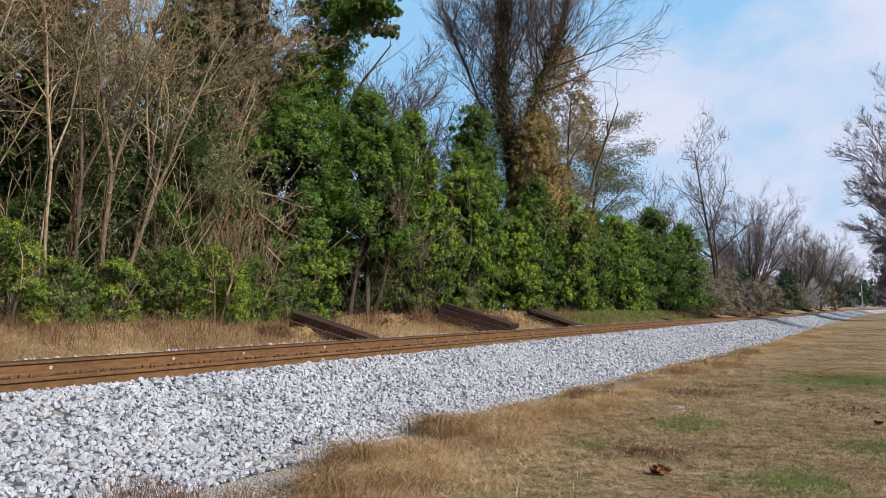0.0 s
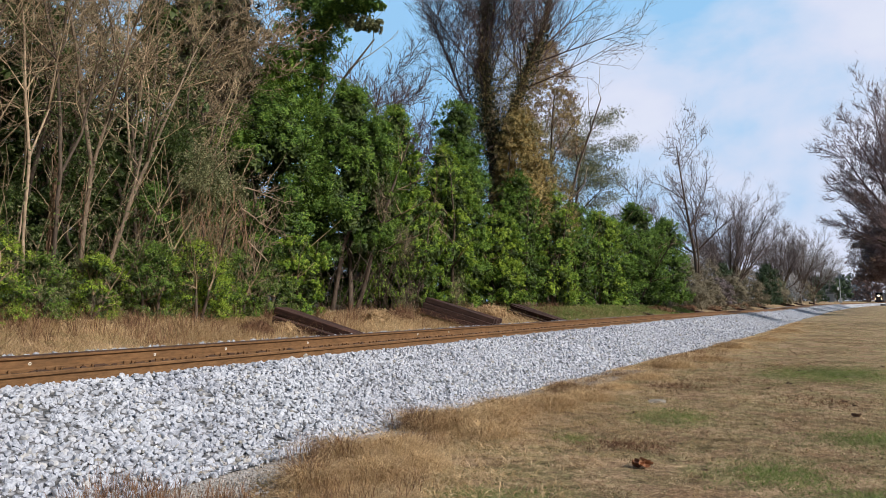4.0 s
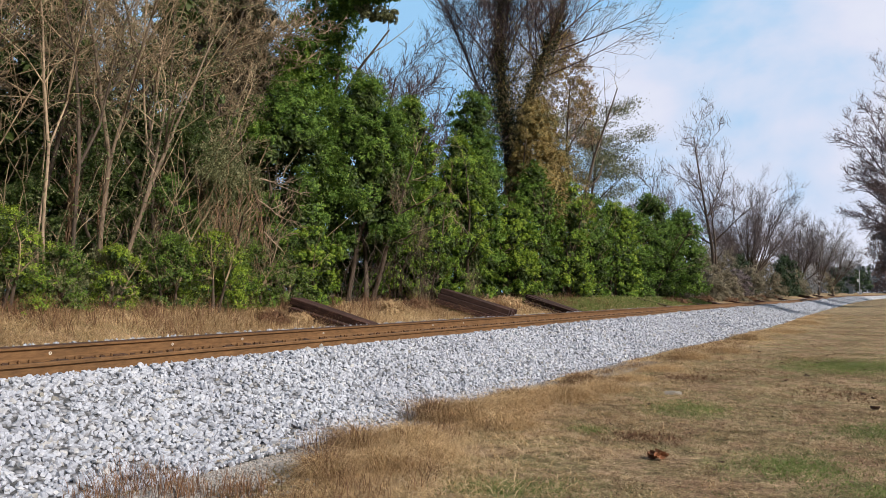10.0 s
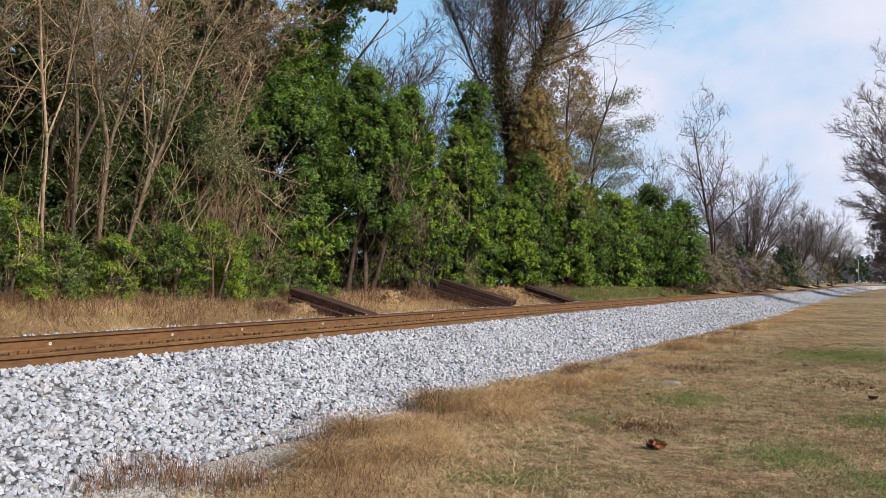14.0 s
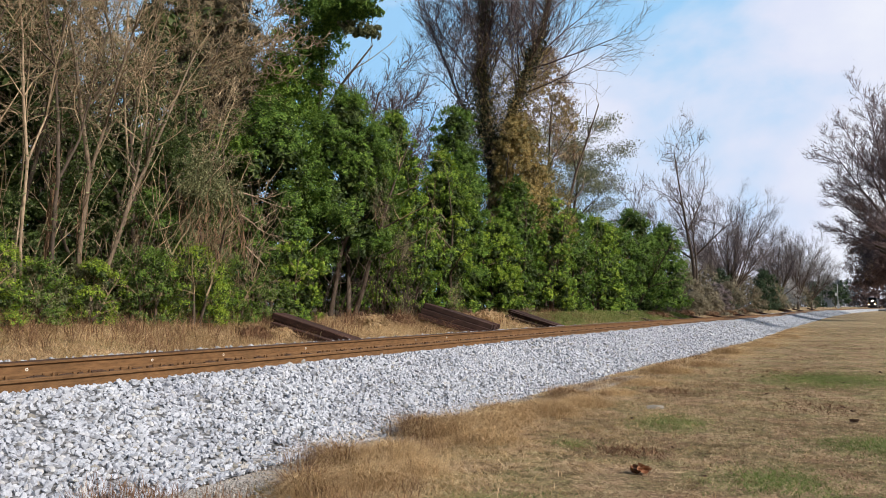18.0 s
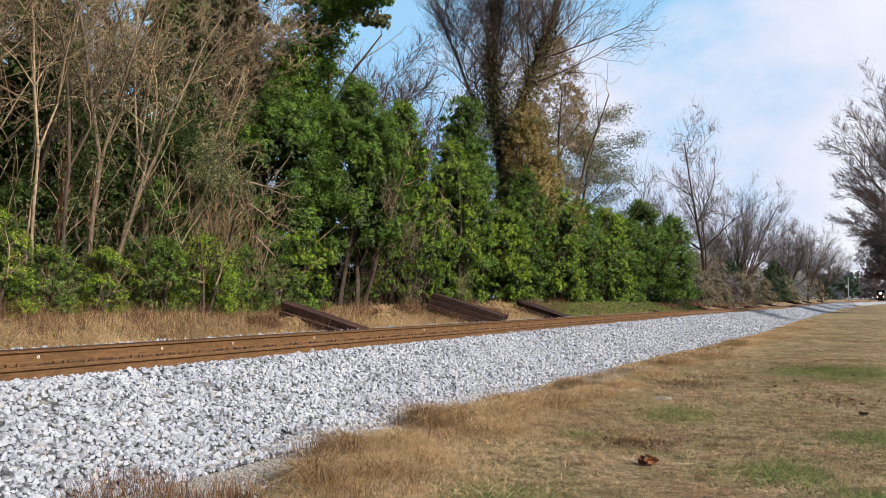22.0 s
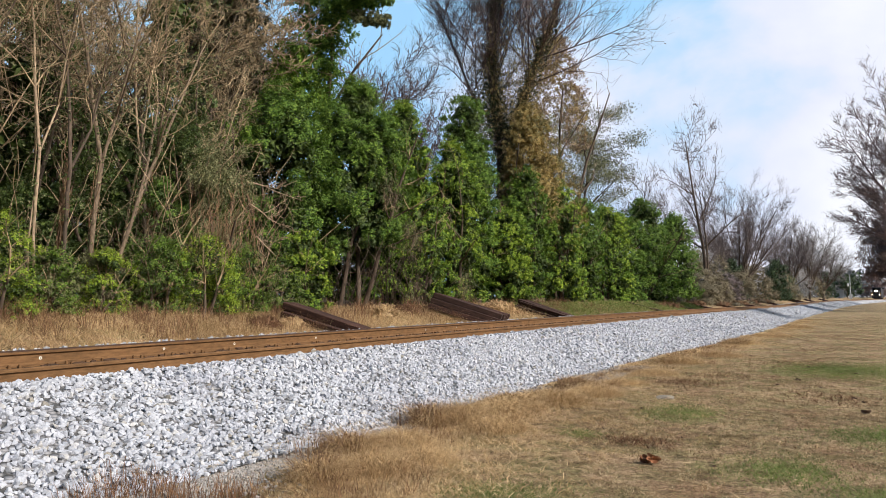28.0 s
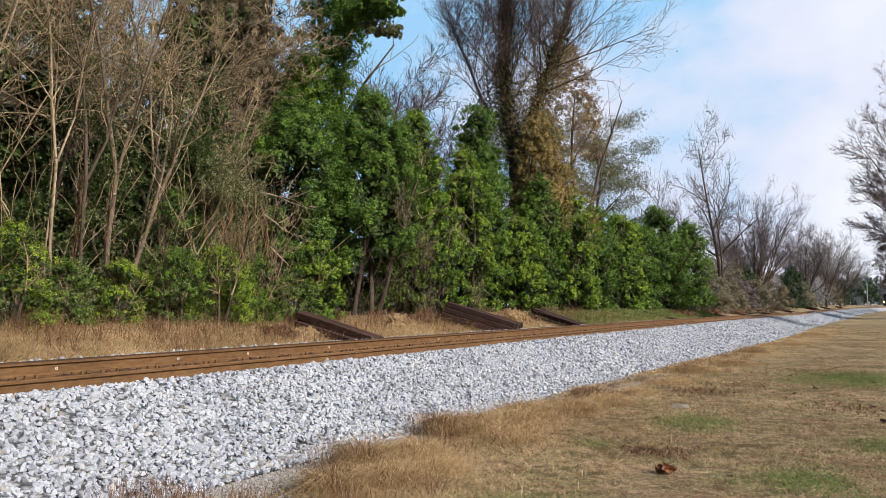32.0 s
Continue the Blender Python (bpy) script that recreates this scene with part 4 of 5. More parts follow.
for k in range(16):
    x = -25 - rng.uniform(0, 7)
    y = (-0.02 + 0.94 * k / 15) * -x
    tall = rng.uniform(12, 17) * (0.72 if 0.68 < -y / x < 0.83 else 1.0)
    bushy("wood_tree", "tall tree choked with brown vines and ivy", "tree", x, y, rng.uniform(2.2, 3.2), tall, 9000, 0.55, M_BRUSH, 190 + k, 90, 0.7, group="tall trees deep in the wood", second=(M_OLIVE, 0.4), slim=0.09)
bushy("evergreen_tree", "dark evergreen tree deep in the wood", "tree", -25.5, 21.3, 1.6, 18.5, 9000, 0.2, M_IVY_DARK, 229, 90, 0.7, 0.55, group="tall trees deep in the wood", second=(M_IVY_AND_SHADE, 0.3))


for k, (x, y, half, h) in enumerate(((-26, 24.5, 2.6, 18), (-23.5, 21.8, 2.2, 17), (-22, 20.6, 1.7, 15), (-29, 27.0, 2.6, 19))):
    bushy("wood_tree", "tall tree choked with brown vines and ivy", "tree", x, y, half, h, 12000, 0.55, M_BRUSH, 230 + k, 110, 0.7, 0.3, group="tall trees deep in the wood", second=(M_IVY_AND_SHADE, 0.22), slim=0.1)


# hanging vines and dead stalks at the wood's edge
def vines(name, label, spots, n, hmax, mat, seed, rad=0.008):
    r = random.Random(seed)
    segs = []
    for _ in range(n):
        x, y, w = r.choice(spots)
        p = Vector((x + r.gauss(0, 0.3), y + r.gauss(0, w), 0))
        p.z = float(ground_z(p.x, p.y))
        d = Vector((r.gauss(0, 0.12), r.gauss(0, 0.15), 1)).normalized()
        for i in range(r.randint(6, 14)):
            d = (d + Vector((r.gauss(0, 0.16), r.gauss(0, 0.2), r.gauss(0.03, 0.12)))).normalized()
            q = p + d * hmax / 11
            segs.append((p.x, p.y, p.z, q.x, q.y, q.z, rad * 1.3, rad))
            p = q
    v, f = tubes(segs, 3)
    return tagged(mesh_part(name, np_mesh(name, v, [f]), mat), label, "vines", kind="stuff")


vines("vine_tangle", "tangle of pale brown vines and stalks at the wood's edge", [(-15.9, 8.6, 0.8), (-16.0, 10.6, 1.2), (-15.9, 6.0, 1.2), (-15.6, 13.2, 0.9), (-15.9, 15.8, 0.8)], 100, 4.6, M_TWIG, 5)
vines("vine_tangle", "tangle of brown vines under the evergreens", [(-15.0, 20.0, 0.8), (-14.9, 22.4, 1.0), (-15.0, 24.3, 0.7), (-15.6, 12.0, 2.5)], 110, 2.2, M_BARK, 6)

curtain = tagged(new("vine_curtain"), "curtain of tan dead vines hanging from an olive-leaved mound", "vines")
curtain.matrix_basis = pose(-15.0, 14.1, 1.2)
r, rc = random.Random(15), np.random.default_rng(15)
strands = []
for _ in range(85):
    p = Vector((r.gauss(0, 0.25), r.gauss(0, 0.5), r.uniform(2.2, 3.8)))
    foot = r.uniform(0.4, 2.0)
    while p.z > foot:
        q = p + Vector((r.gauss(0, 0.05), r.gauss(0, 0.09), -r.uniform(0.1, 0.3)))
        strands.append((*p, *q, 0.006, 0.0055))
        p = q
v, f = tubes(strands, 3)
tagged(mesh_part("strand", np_mesh("strand", v, [f]), M_VINE, curtain), kind="stuff")
c = np.stack([rc.normal(size=26) * 0.3, rc.uniform(-1.0, 0.9, 26), rc.uniform(3.1, 4.3, 26)], 1)
p, d, along = shoot_points(rc, c, np.full(26, 0.34), 5200)
foliage(curtain, "leaf_mound", rc, p, 0.06, M_OLIVE)
c = np.stack([rc.normal(size=20) * 0.2, rc.uniform(-1.0, 0.9, 20), rc.uniform(0.8, 3.0, 20)], 1)
p, d, along = shoot_points(rc, c, np.full(20, 0.24), 3200)
foliage(curtain, "yellow_leaves", rc, p, 0.05, M_OLIVE)
for k, (y, z, wy, wz, ln) in enumerate(((14.9, 4.9, 1.0, 0.0, 2.0), (15.0, 4.3, 1.0, -0.5, 1.7), (15.1, 1.4, 0.35, 1.0, 2.2), (15.6, 1.4, -0.1, 1.0, 2.0), (15.3, 3.4, 1.0, -0.9, 1.8))):
    branch = tagged(new("dead_branch"), "bleached dead branch arching out of the thicket", "branch", "dead branches")
    branch.matrix_basis = pose(-14.9, y, z)
    segs, tips = [], []
    grow(random.Random(720 + k), (0, 0, 0), (0.2, wy, wz), ln, 0.028, (5, 4), 0.7, -0.04, 0.13, segs, tips, 0.5, None, 0.2, 0.006)
    v, f = tubes(segs, 5)
    mesh_part("limb", np_mesh("limb", v, [f], True), M_PALE_BARK, branch)

# ---- the tall trees behind ----
rng = np.random.default_rng(70)
# the ivy-clad column of a tree
col, segs, tips = bare_tree("ivy_clad_tree", "tall tree wholly wrapped in green ivy", -19.2, 22.9, 17, 0.2, (), 301, M_BARK, M_TWIG, (0.0, 0.05), 0.7, 0.05, 0.09, 0.42, 0.35, 0.03)
ivy_on(col, rng, segs, 0.05, 260, 0.13, M_HEDGE_DARK, 99, 0.5)


def ivy_mass(thing, rng, row, n, size, mat):
    """Clumps of ivy along a line from a to b, of radius r0 to r1."""
    (a, b, r0, r1, m) = row
    t = rng.random(m)[:, None]
    c = np.array(a) * (1 - t) + np.array(b) * t
    rr = r0 * (1 - t) + r1 * t
    c = c + unit(rng, m) * rr * rng.uniform(0.3, 0.8, (m, 1))
    p, d, along = shoot_points(rng, c, (rr[:, 0] * rng.uniform(0.3, 0.5, m)), n, 0.25)
    v, f = leaves(rng, p, size, d, 0.5)
    tagged(mesh_part("ivy", np_mesh("ivy", v, [f]), mat, thing), kind="stuff")


for row, n, mat in ((((-0.4, 0, 6.0), (-0.4, 0, 10.5), 1.8, 1.5, 70), 22000, M_HEDGE), (((0.1, 0, 10.0), (0.6, 0, 16.0), 1.55, 1.45, 110), 40000, M_HEDGE_DARK),
                    (((-1.5, 0.0, 8.8), (-1.3, 0, 10.4), 1.0, 0.75, 30), 13000, M_HEDGE), (((1.0, -0.2, 12.1), (3.5, -0.4, 11.7), 1.0, 0.65, 60), 13000, M_HEDGE_DARK),
                    (((2.0, -0.2, 11.3), (3.9, -0.4, 10.7), 0.6, 0.4, 34), 4200, M_OLIVE), (((0.9, 0, 14.0), (2.0, 0, 14.6), 0.9, 0.7, 20), 4000, M_HEDGE_DARK)):
    ivy_mass(col, rng, row, n, 0.11, mat)
# the great double-trunked tree
big = tagged(new("double_trunked_tree"), "great bare tree with two ivy-clad trunks and fine purple-brown twigs", "tree")
big.matrix_basis = pose(-19.3, 41.1, 1.4)
r = random.Random(302)
segs, tips = [], []


def trunk_line(points, r0, r1):
    """A trunk through a few turning points."""
    n = len(points) - 1
    for i in range(n):
        a, b = points[i], points[i + 1]
        segs.append((*a, *b, r0 + (r1 - r0) * i / n, r0 + (r1 - r0) * (i + 1) / n))


def fan_out(a, b, count, length, lean, radius, kids):
    """Boughs that leave the stretch a to b and sweep upward."""
    for k in range(count):
        t = (k + r.random()) / count
        p = [a[i] * (1 - t) + b[i] * t for i in range(3)]
        ang = 2.4 * k + r.uniform(-0.5, 0.5)
        out = lean * r.uniform(0.55, 1.3)
        grow(r, p, (out * math.cos(ang), out * math.sin(ang), 1), length * r.uniform(0.7, 1.15) * (1.1 - 0.35 * t), radius, kids, 0.5, 0.035, 0.06, segs, tips, 0.45, None, 0.2, 0.009)


trunk_line([(0.3, 0, 0), (0.1, 0, 9.5), (-0.7, 0, 15.0), (-0.3, 0, 22.0)], 0.5, 0.2)
trunk_line([(0.1, 0.1, 9.3), (1.1, 0.2, 11.7), (2.4, 0.2, 14.8), (3.5, 0.2, 17.4), (4.3, 0.2, 20.5)], 0.36, 0.14)
trunk_line([(-0.2, 0, 10.6), (-2.0, -0.2, 13.4), (-3.0, -0.3, 16.0), (-4.4, -0.4, 19.2)], 0.12, 0.06)
fan_out((-0.4, 0, 12.5), (-0.3, 0, 21.5), 26, 6.0, 0.75, 0.07, (8, 6, 3))
fan_out((1.6, 0.2, 12.8), (4.2, 0.2, 20.0), 22, 5.6, 0.85, 0.07, (8, 6, 3))
fan_out((-1.0, 0, 11.5), (-4.2, -0.4, 19.0), 20, 4.2, 0.8, 0.045, (7, 5, 3))
grow(r, (2.6, 0.2, 15.0), (1.0, 0.2, 0.28), 6.5, 0.07, (9, 6), 0.6, 0.03, 0.06, segs, tips, 0.45, None, 0.25, 0.009)
grow(r, (2.0, 0.2, 13.5), (1.0, 0.1, 0.2), 6.2, 0.06, (8, 5), 0.6, 0.03, 0.06, segs, tips, 0.45, None, 0.3, 0.009)
limbs(big, segs, 0.12, M_BARK, M_TWIG_DARK)
s = np.array(segs)
ivy_on(big, rng, s, 0.13, 420, 0.15, M_IVY_DARK, 16, 0.42)
ivy_on(big, rng, s[s[:, 2] > 8], 0.13, 330, 0.11, M_BRUSH, 15.5, 0.9)
ivy_on(big, rng, s[s[:, 2] > 15], 0.1, 260, 0.11, M_BRUSH, 24, 0.35)
q = rng.normal(size=(9000, 3)) * [1.3, 0.8, 2.2] + [0.9, 0, 13.6]
foliage(big, "dead_foliage", rng, q, 0.1, M_RUSSET)
q = rng.normal(size=(8000, 3)) * [1.0, 0.7, 1.6] + [-0.9, 0, 11.6]
foliage(big, "ivy", rng, q, 0.13, M_IVY_DARK)
ivy_on(big, rng, s, 0.075, 60, 0.1, M_IVY_DARK, 18, 0.25)
tp = np.array(tips)
twig_spray(big, rng, tp, 2, 0.8, 0.014, M_SPRAY, (0, 0, 11), 0.2, 0.5)
keep = tp[(tp[:, 2] < 16.5) & (tp[:, 0] > -1.5) & (rng.random(len(tp)) < 0.5)]
foliage(big, "dead_foliage", rng, np.repeat(keep, 3, 0) + rng.normal(size=(3 * len(keep), 3)) * 0.3, 0.11, M_PINK)
# russet and pinkish growth at its foot
bushy("russet_tree", "small tree with clinging russet dead leaves", "tree", -17.0, 40.2, 2.1, 12.2, 48000, 0.1, M_RUSSET, 303, 240, 0.6, 0.4, second=(M_OLIVE, 0.3), core=0.5)
bushy("russet_tree", "small tree with clinging russet dead leaves", "tree", -16.9, 43.8, 2.2, 9.6, 30000, 0.1, M_RUSSET, 304, 200, 0.55, 0.35, second=(M_OLIVE, 0.4), core=0)
bushy("budding_tree", "tree with a haze of pinkish-brown dead leaves", "tree", -18.2, 48.0, 2.4, 19.0, 42000, 0.1, M_PINK, 305, 220, 0.65, 0.55, second=(M_RUSSET, 0.4), core=0)
# thin grey-green tree behind, its limbs reaching out level
olive, segs, tips = bare_tree("olive_tree", "tall open tree with thin grey-green leaves", -24.0, 66.0, 22.5, 0.22, (15, 8, 5), 306, M_BARK, M_TWIG_GREY, (0.06, 0.0), 0.95, 0.01, 0.06, 0.36, 0.48, 0.06, 1, "", 0.016)
tp = tips[tips[:, 2] > 9]
foliage(olive, "thin_foliage", rng, np.repeat(tp, 55, 0) + rng.normal(size=(55 * len(tp), 3)) * [0.6, 0.6, 0.22], 0.13, M_OLIVE)
for k, (x, y, h, n) in enumerate(((-24, 35.3, 17, 0), (-25, 39, 16, 0), (-25.5, 34.6, 17, 0), (-23.4, 37.6, 16, 0), (-24, 52, 17, 0), (-23, 58, 14, 0), (-22.8, 38.6, 14, 0), (-26.5, 37.0, 18, 0))):
    t, segs, tips = bare_tree("bare_tree", "bare grey tree rising behind the evergreens", x, y, h, 0.19, (11, 8, 5), 310 + k, M_BARK, M_TWIG_DARK, (0.05 * (-1) ** k, 0.04), 0.7, 0.03, 0.06, 0.45, 0.2, 0.04, 1, "bare trees behind", 0.017)
    twig_spray(t, rng, tips, 2, 0.8, 0.014, M_SPRAY, (0, 0, h * 0.5), 0.15, 0.2)

# ---- trees further along the line ----
for k, (x, y, h, rad, kids, spread, stems, per) in enumerate((
        (-15.2, 88, 25, 0.25, (11, 7, 6), 0.95, 1, 2), (-15.4, 87, 18, 0.17, (12, 7, 5), 0.7, 1, 2), (-20.0, 80, 16, 0.16, (10, 6, 5), 0.7, 1, 3), (-21.0, 93, 15, 0.16, (10, 6, 5), 0.7, 1, 3))):
    t, segs, tips = bare_tree("bare_tree", "leafless grey tree beside the railway", x, y, h, rad, kids, 330 + k, M_BARK, M_TWIG_GREY, (-0.14 if k == 0 else 0.04, 0.0), spread, 0.02, 0.06, 0.38 if k < 2 else 0.45, 0.3, 0.06, stems, "bare trees along the line", 0.022)
    twig_spray(t, rng, tips, per, 1.2, 0.028, M_SPRAY, (0, 0, h * 0.35), 0.4)
FAN = "leafless grey tree fanning out beside the railway"
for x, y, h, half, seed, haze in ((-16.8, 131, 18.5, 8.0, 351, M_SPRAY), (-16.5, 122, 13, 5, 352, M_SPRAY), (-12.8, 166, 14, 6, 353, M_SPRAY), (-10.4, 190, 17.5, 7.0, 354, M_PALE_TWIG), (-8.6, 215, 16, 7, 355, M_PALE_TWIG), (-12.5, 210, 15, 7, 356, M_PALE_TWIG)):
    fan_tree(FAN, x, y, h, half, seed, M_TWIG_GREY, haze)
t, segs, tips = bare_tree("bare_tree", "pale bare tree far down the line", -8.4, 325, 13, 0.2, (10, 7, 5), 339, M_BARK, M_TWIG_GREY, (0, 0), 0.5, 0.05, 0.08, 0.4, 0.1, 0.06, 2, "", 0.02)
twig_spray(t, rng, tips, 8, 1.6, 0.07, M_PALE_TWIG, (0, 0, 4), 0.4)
# The farthest brush takes the colours that have haze painted in.
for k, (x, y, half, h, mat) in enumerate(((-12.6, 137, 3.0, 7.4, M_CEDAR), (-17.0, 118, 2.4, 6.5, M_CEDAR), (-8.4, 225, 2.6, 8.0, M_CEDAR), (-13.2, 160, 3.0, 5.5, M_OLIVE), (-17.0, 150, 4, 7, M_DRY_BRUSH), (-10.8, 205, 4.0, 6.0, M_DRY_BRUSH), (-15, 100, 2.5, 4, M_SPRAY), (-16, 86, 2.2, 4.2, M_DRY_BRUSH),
                                          (-13.0, 180, 4, 8, M_PALE_TWIG), (-15.2, 92, 2.4, 3.4, M_DRY_BRUSH), (-14.6, 108, 2.8, 4.4, M_DRY_BRUSH), (-14.0, 125, 3.0, 4.5, M_DRY_BRUSH), (-12.2, 150, 3.0, 4.0, M_DRY_BRUSH), (-18, 98, 3.5, 6, M_DRY_BRUSH), (-14.5, 82, 1.8, 2.4, M_DRY_BRUSH), (-20, 110, 5, 8, M_DRY_BRUSH), (-19, 130, 5, 9, M_DRY_BRUSH), (-12, 240, 6, 9, M_FAR_HAZED), (-16, 200, 6, 9, M_FAR_HAZED), (-21, 142, 6, 8, M_DRY_BRUSH), (-17, 158, 6, 7, M_SPRAY), (-15, 176, 5, 6, M_FAR_HAZED))):
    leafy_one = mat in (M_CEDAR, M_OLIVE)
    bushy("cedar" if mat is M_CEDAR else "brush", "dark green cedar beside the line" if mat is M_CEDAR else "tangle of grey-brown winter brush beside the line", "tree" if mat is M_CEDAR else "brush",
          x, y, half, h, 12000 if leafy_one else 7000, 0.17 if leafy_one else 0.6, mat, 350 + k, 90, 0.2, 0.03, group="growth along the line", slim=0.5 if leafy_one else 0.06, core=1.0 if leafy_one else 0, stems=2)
rng = np.random.default_rng(72)
for k in range(14):
    y = 290 + k * 14 + rng.uniform(-4, 4)
    x = float(bend(y)) - 16 - rng.uniform(0, 14) - 0.06 * (y - 290)
    bushy("far_tree", "distant wood of winter trees, most painted grey with haze", "tree", x, y, 6.5, rng.uniform(9, 15), 1700, 1.0, M_FAR_HAZED if k % 4 else M_CEDAR, 380 + k, 40, 0.5, 0.02, group="distant wood", stems=1)
for k in range(12):
    x, y = 8 + k * 9 + rng.uniform(-3, 3), 430 + rng.uniform(-15, 30) - k * 8
    bushy("far_tree", "distant dark wood beyond the bend", "tree", x, y, 7.5, rng.uniform(17, 24), 1900, 1.1, M_OAK, 400 + k, 40, 0.55, 0.02, group="distant wood", stems=1)

for k in range(13):
    x, y = 4 + k * 5.2 + rng.uniform(-1.5, 1.5), 416 + rng.uniform(-5, 8)
    bushy("far_tree", "distant dark brown wood beyond the bend", "tree", x, y, 5.0, rng.uniform(10, 14), 1900, 0.9, M_OAK, 415 + k, 60, 0.55, 0.0, group="distant wood", stems=1)

# ---- row of trees on the lawn ----
lawn_tree = tagged(new("lawn_tree"), "broad leafless tree with dense reddish-brown twigs on the lawn", "tree")
lawn_tree.matrix_basis = pose(3.1, 61.4, -0.15)
r, r9 = random.Random(431), np.random.default_rng(440)
segs, tips = [], []
grow(r, (0, 0, 0), (0, 0, 1), 8.2, 0.52, (), 0.5, 0.0, 0.02, segs, [])
segs = [(*q[:6], max(q[6], 0.3), max(q[7], 0.3)) for q in segs]
for k in range(26):
    a, z, lean = 2.4 * k + r.uniform(-0.4, 0.4), 5.0 + 3.3 * k / 25, 1.9 - 1.75 * (k / 25) ** 0.8
    long = 4.2 + 4.4 * (k / 25)
    grow(r, (0, 0, z), (lean * math.cos(a), lean * math.sin(a), 1), long * r.uniform(0.85, 1.05), 0.11, (11, 9, 6), 0.6, 0.015, 0.045, segs, tips, 0.4, None, 0.25, 0.011)
limbs(lawn_tree, segs, 0.09, M_BARK, M_TWIG_RED)
tp = np.array(tips)
foliage(lawn_tree, "bud_haze", r9, tp[::2] + r9.normal(size=tp[::2].shape) * 0.06, 0.1, M_OAK, None, 0.5, 0.7)
twig_spray(lawn_tree, r9, tp, 1, 0.5, 0.012, M_SPRAY, (0, 0, 7), 0.15, 0.3)
for k, (x, y, half, h, low) in enumerate(((4.8, 105, 5.4, 13.2, 0.36), (6.8, 128, 4.8, 13, 0.39), (9.0, 152, 5.0, 15, 0.36), (13.0, 185, 6.0, 16, 0.38))):
    bushy("oak", "oak holding its dark reddish-brown dead leaves", "tree", x, y, half, h, 52000 if k == 0 else 14000, 0.3 if k == 0 else 0.45, M_OAK, 450 + k, 150, 0.5, low, group="row of oaks on the lawn", second=(M_PINK, 0.1), core=1.2, slim=0.2, stems=0)
    v, f = tubes([(0, 0, 0, 0.05, 0, h * 0.22, 0.42, 0.32), (0.05, 0, h * 0.22, 0.0, 0.1, h * 0.6, 0.32, 0.15)], 8)
    mesh_part("trunk", np_mesh("trunk", v, [f], True), M_BARK, bpy.data.objects["oak" if k == 0 else "oak.%03d" % k])
road = tagged(part("road", box(bmesh.new(), 70, 6.0, 0.8, Matrix.Translation((44.0, 303.0, 0.25)), 0.05), M_ROAD), "pale road leading up to the level crossing", "road", kind="structure")

# ---- dry grass ----
rng = np.random.default_rng(80)


def grass(name, label, xy, height, width, mat, lean, heading=None, droop=0.0):
    z = np.maximum(ground_z(xy[:, 0], xy[:, 1]), np.where((xy[:, 0] - bend(xy[:, 1]) < toe(xy[:, 1])), ballast_z(xy[:, 0], xy[:, 1]), -9)) - 0.01
    v, q, t = blades(rng, np.column_stack([xy, z]), height, width, lean, heading, droop)
    return tagged(mesh_part(name, np_mesh(name, v, [q, t]), mat), label, "grass", kind="stuff")


def tufts(n, y0, y1, x0, x1, per, spread, power=1.0):
    cy = y0 + (y1 - y0) * rng.random(n) ** power
    cx = rng.uniform(x0, x1, n)
    k = np.repeat(np.arange(n), per)
    return np.stack([cx[k], cy[k]], 1) + rng.normal(size=(n * per, 2)) * spread, k


for k in range(12):
    y = 56 + k * 6.0
    bushy("dead_brush", "low dark brush on the bank beside the line", "brush", -13.2 + float(bend(y)) + rng.uniform(-0.6, 0.6), y, 1.3, rng.uniform(0.5, 1.0), 2200, 0.3, M_DRY_BRUSH if k % 2 else M_WEED, 660 + k, 30, 0.4, group="dead brush on the bank", slim=0.07, stems=1, core=0)
# straw on the far bank, in uneven matted tussocks
for hh, cnt, per, sp, seed in ((0.25, 1800, 34, 0.22, 1), (0.38, 520, 34, 0.18, 2)):
    xy, k = tufts(cnt, 2, 55, -14.9, -11.6, per, sp, 1.4)
    xy[:, 0] += bend(xy[:, 1])
    grass("dry_grass", "straw-coloured dry grass on the far bank", xy, hh, 0.007, M_STRAW_BROWN, 2.0, None, 0.9)
xy, k = tufts(170, 3, 40, -14.8, -12.2, 40, 0.2, 1.3)
grass("dead_weeds", "reddish-brown dead weeds in the dry grass of the far bank", xy, 0.5, 0.01, M_WEED, 0.5)
for k, (x, y, half, h) in enumerate(((-13.0, 13.6, 0.5, 0.5), (-12.9, 14.6, 0.4, 0.45), (-13.3, 19.3, 0.5, 0.6), (-13.6, 21.2, 0.5, 0.55), (-13.4, 27.8, 0.6, 0.8), (-13.6, 29.0, 0.5, 0.6))):
    bushy("dead_brush", "low clump of brown dead brush in dry grass", "brush", x, y, half * 1.2, h * 0.75, 2600, 0.16, M_STRAW_BROWN if k % 3 else M_WEED, 640 + k, 30, 0.4, group="dead brush on the bank", slim=0.07, stems=1, core=0.2)
for x, y, z in ((-14.7, 21.9, 5.4), (-14.2, 22.6, 3.9), (-14.4, 27.0, 2.2), (-14.3, 23.0, 1.6)):
    dead = tagged(new("dead_vine"), "hanging patch of tan dead vine on an evergreen", "vine", "dead vines")
    dead.matrix_basis = pose(x, y, z)
    q = rng.normal(size=(420, 3)) * [0.2, 0.22, 0.42]
    twig_spray(dead, rng, q, 1, 0.3, 0.011, M_BRUSH, (0, 0, 3), 0.05, -0.2)
# straw along the foot of the ballast
def verge(y):
    """The edge between the gravel and the straw."""
    return toe(y) + 0.32 + 0.24 * np.clip(8.0 - y, 0, 5) + 0.16 * np.sin(y * 1.7) + bend(y)


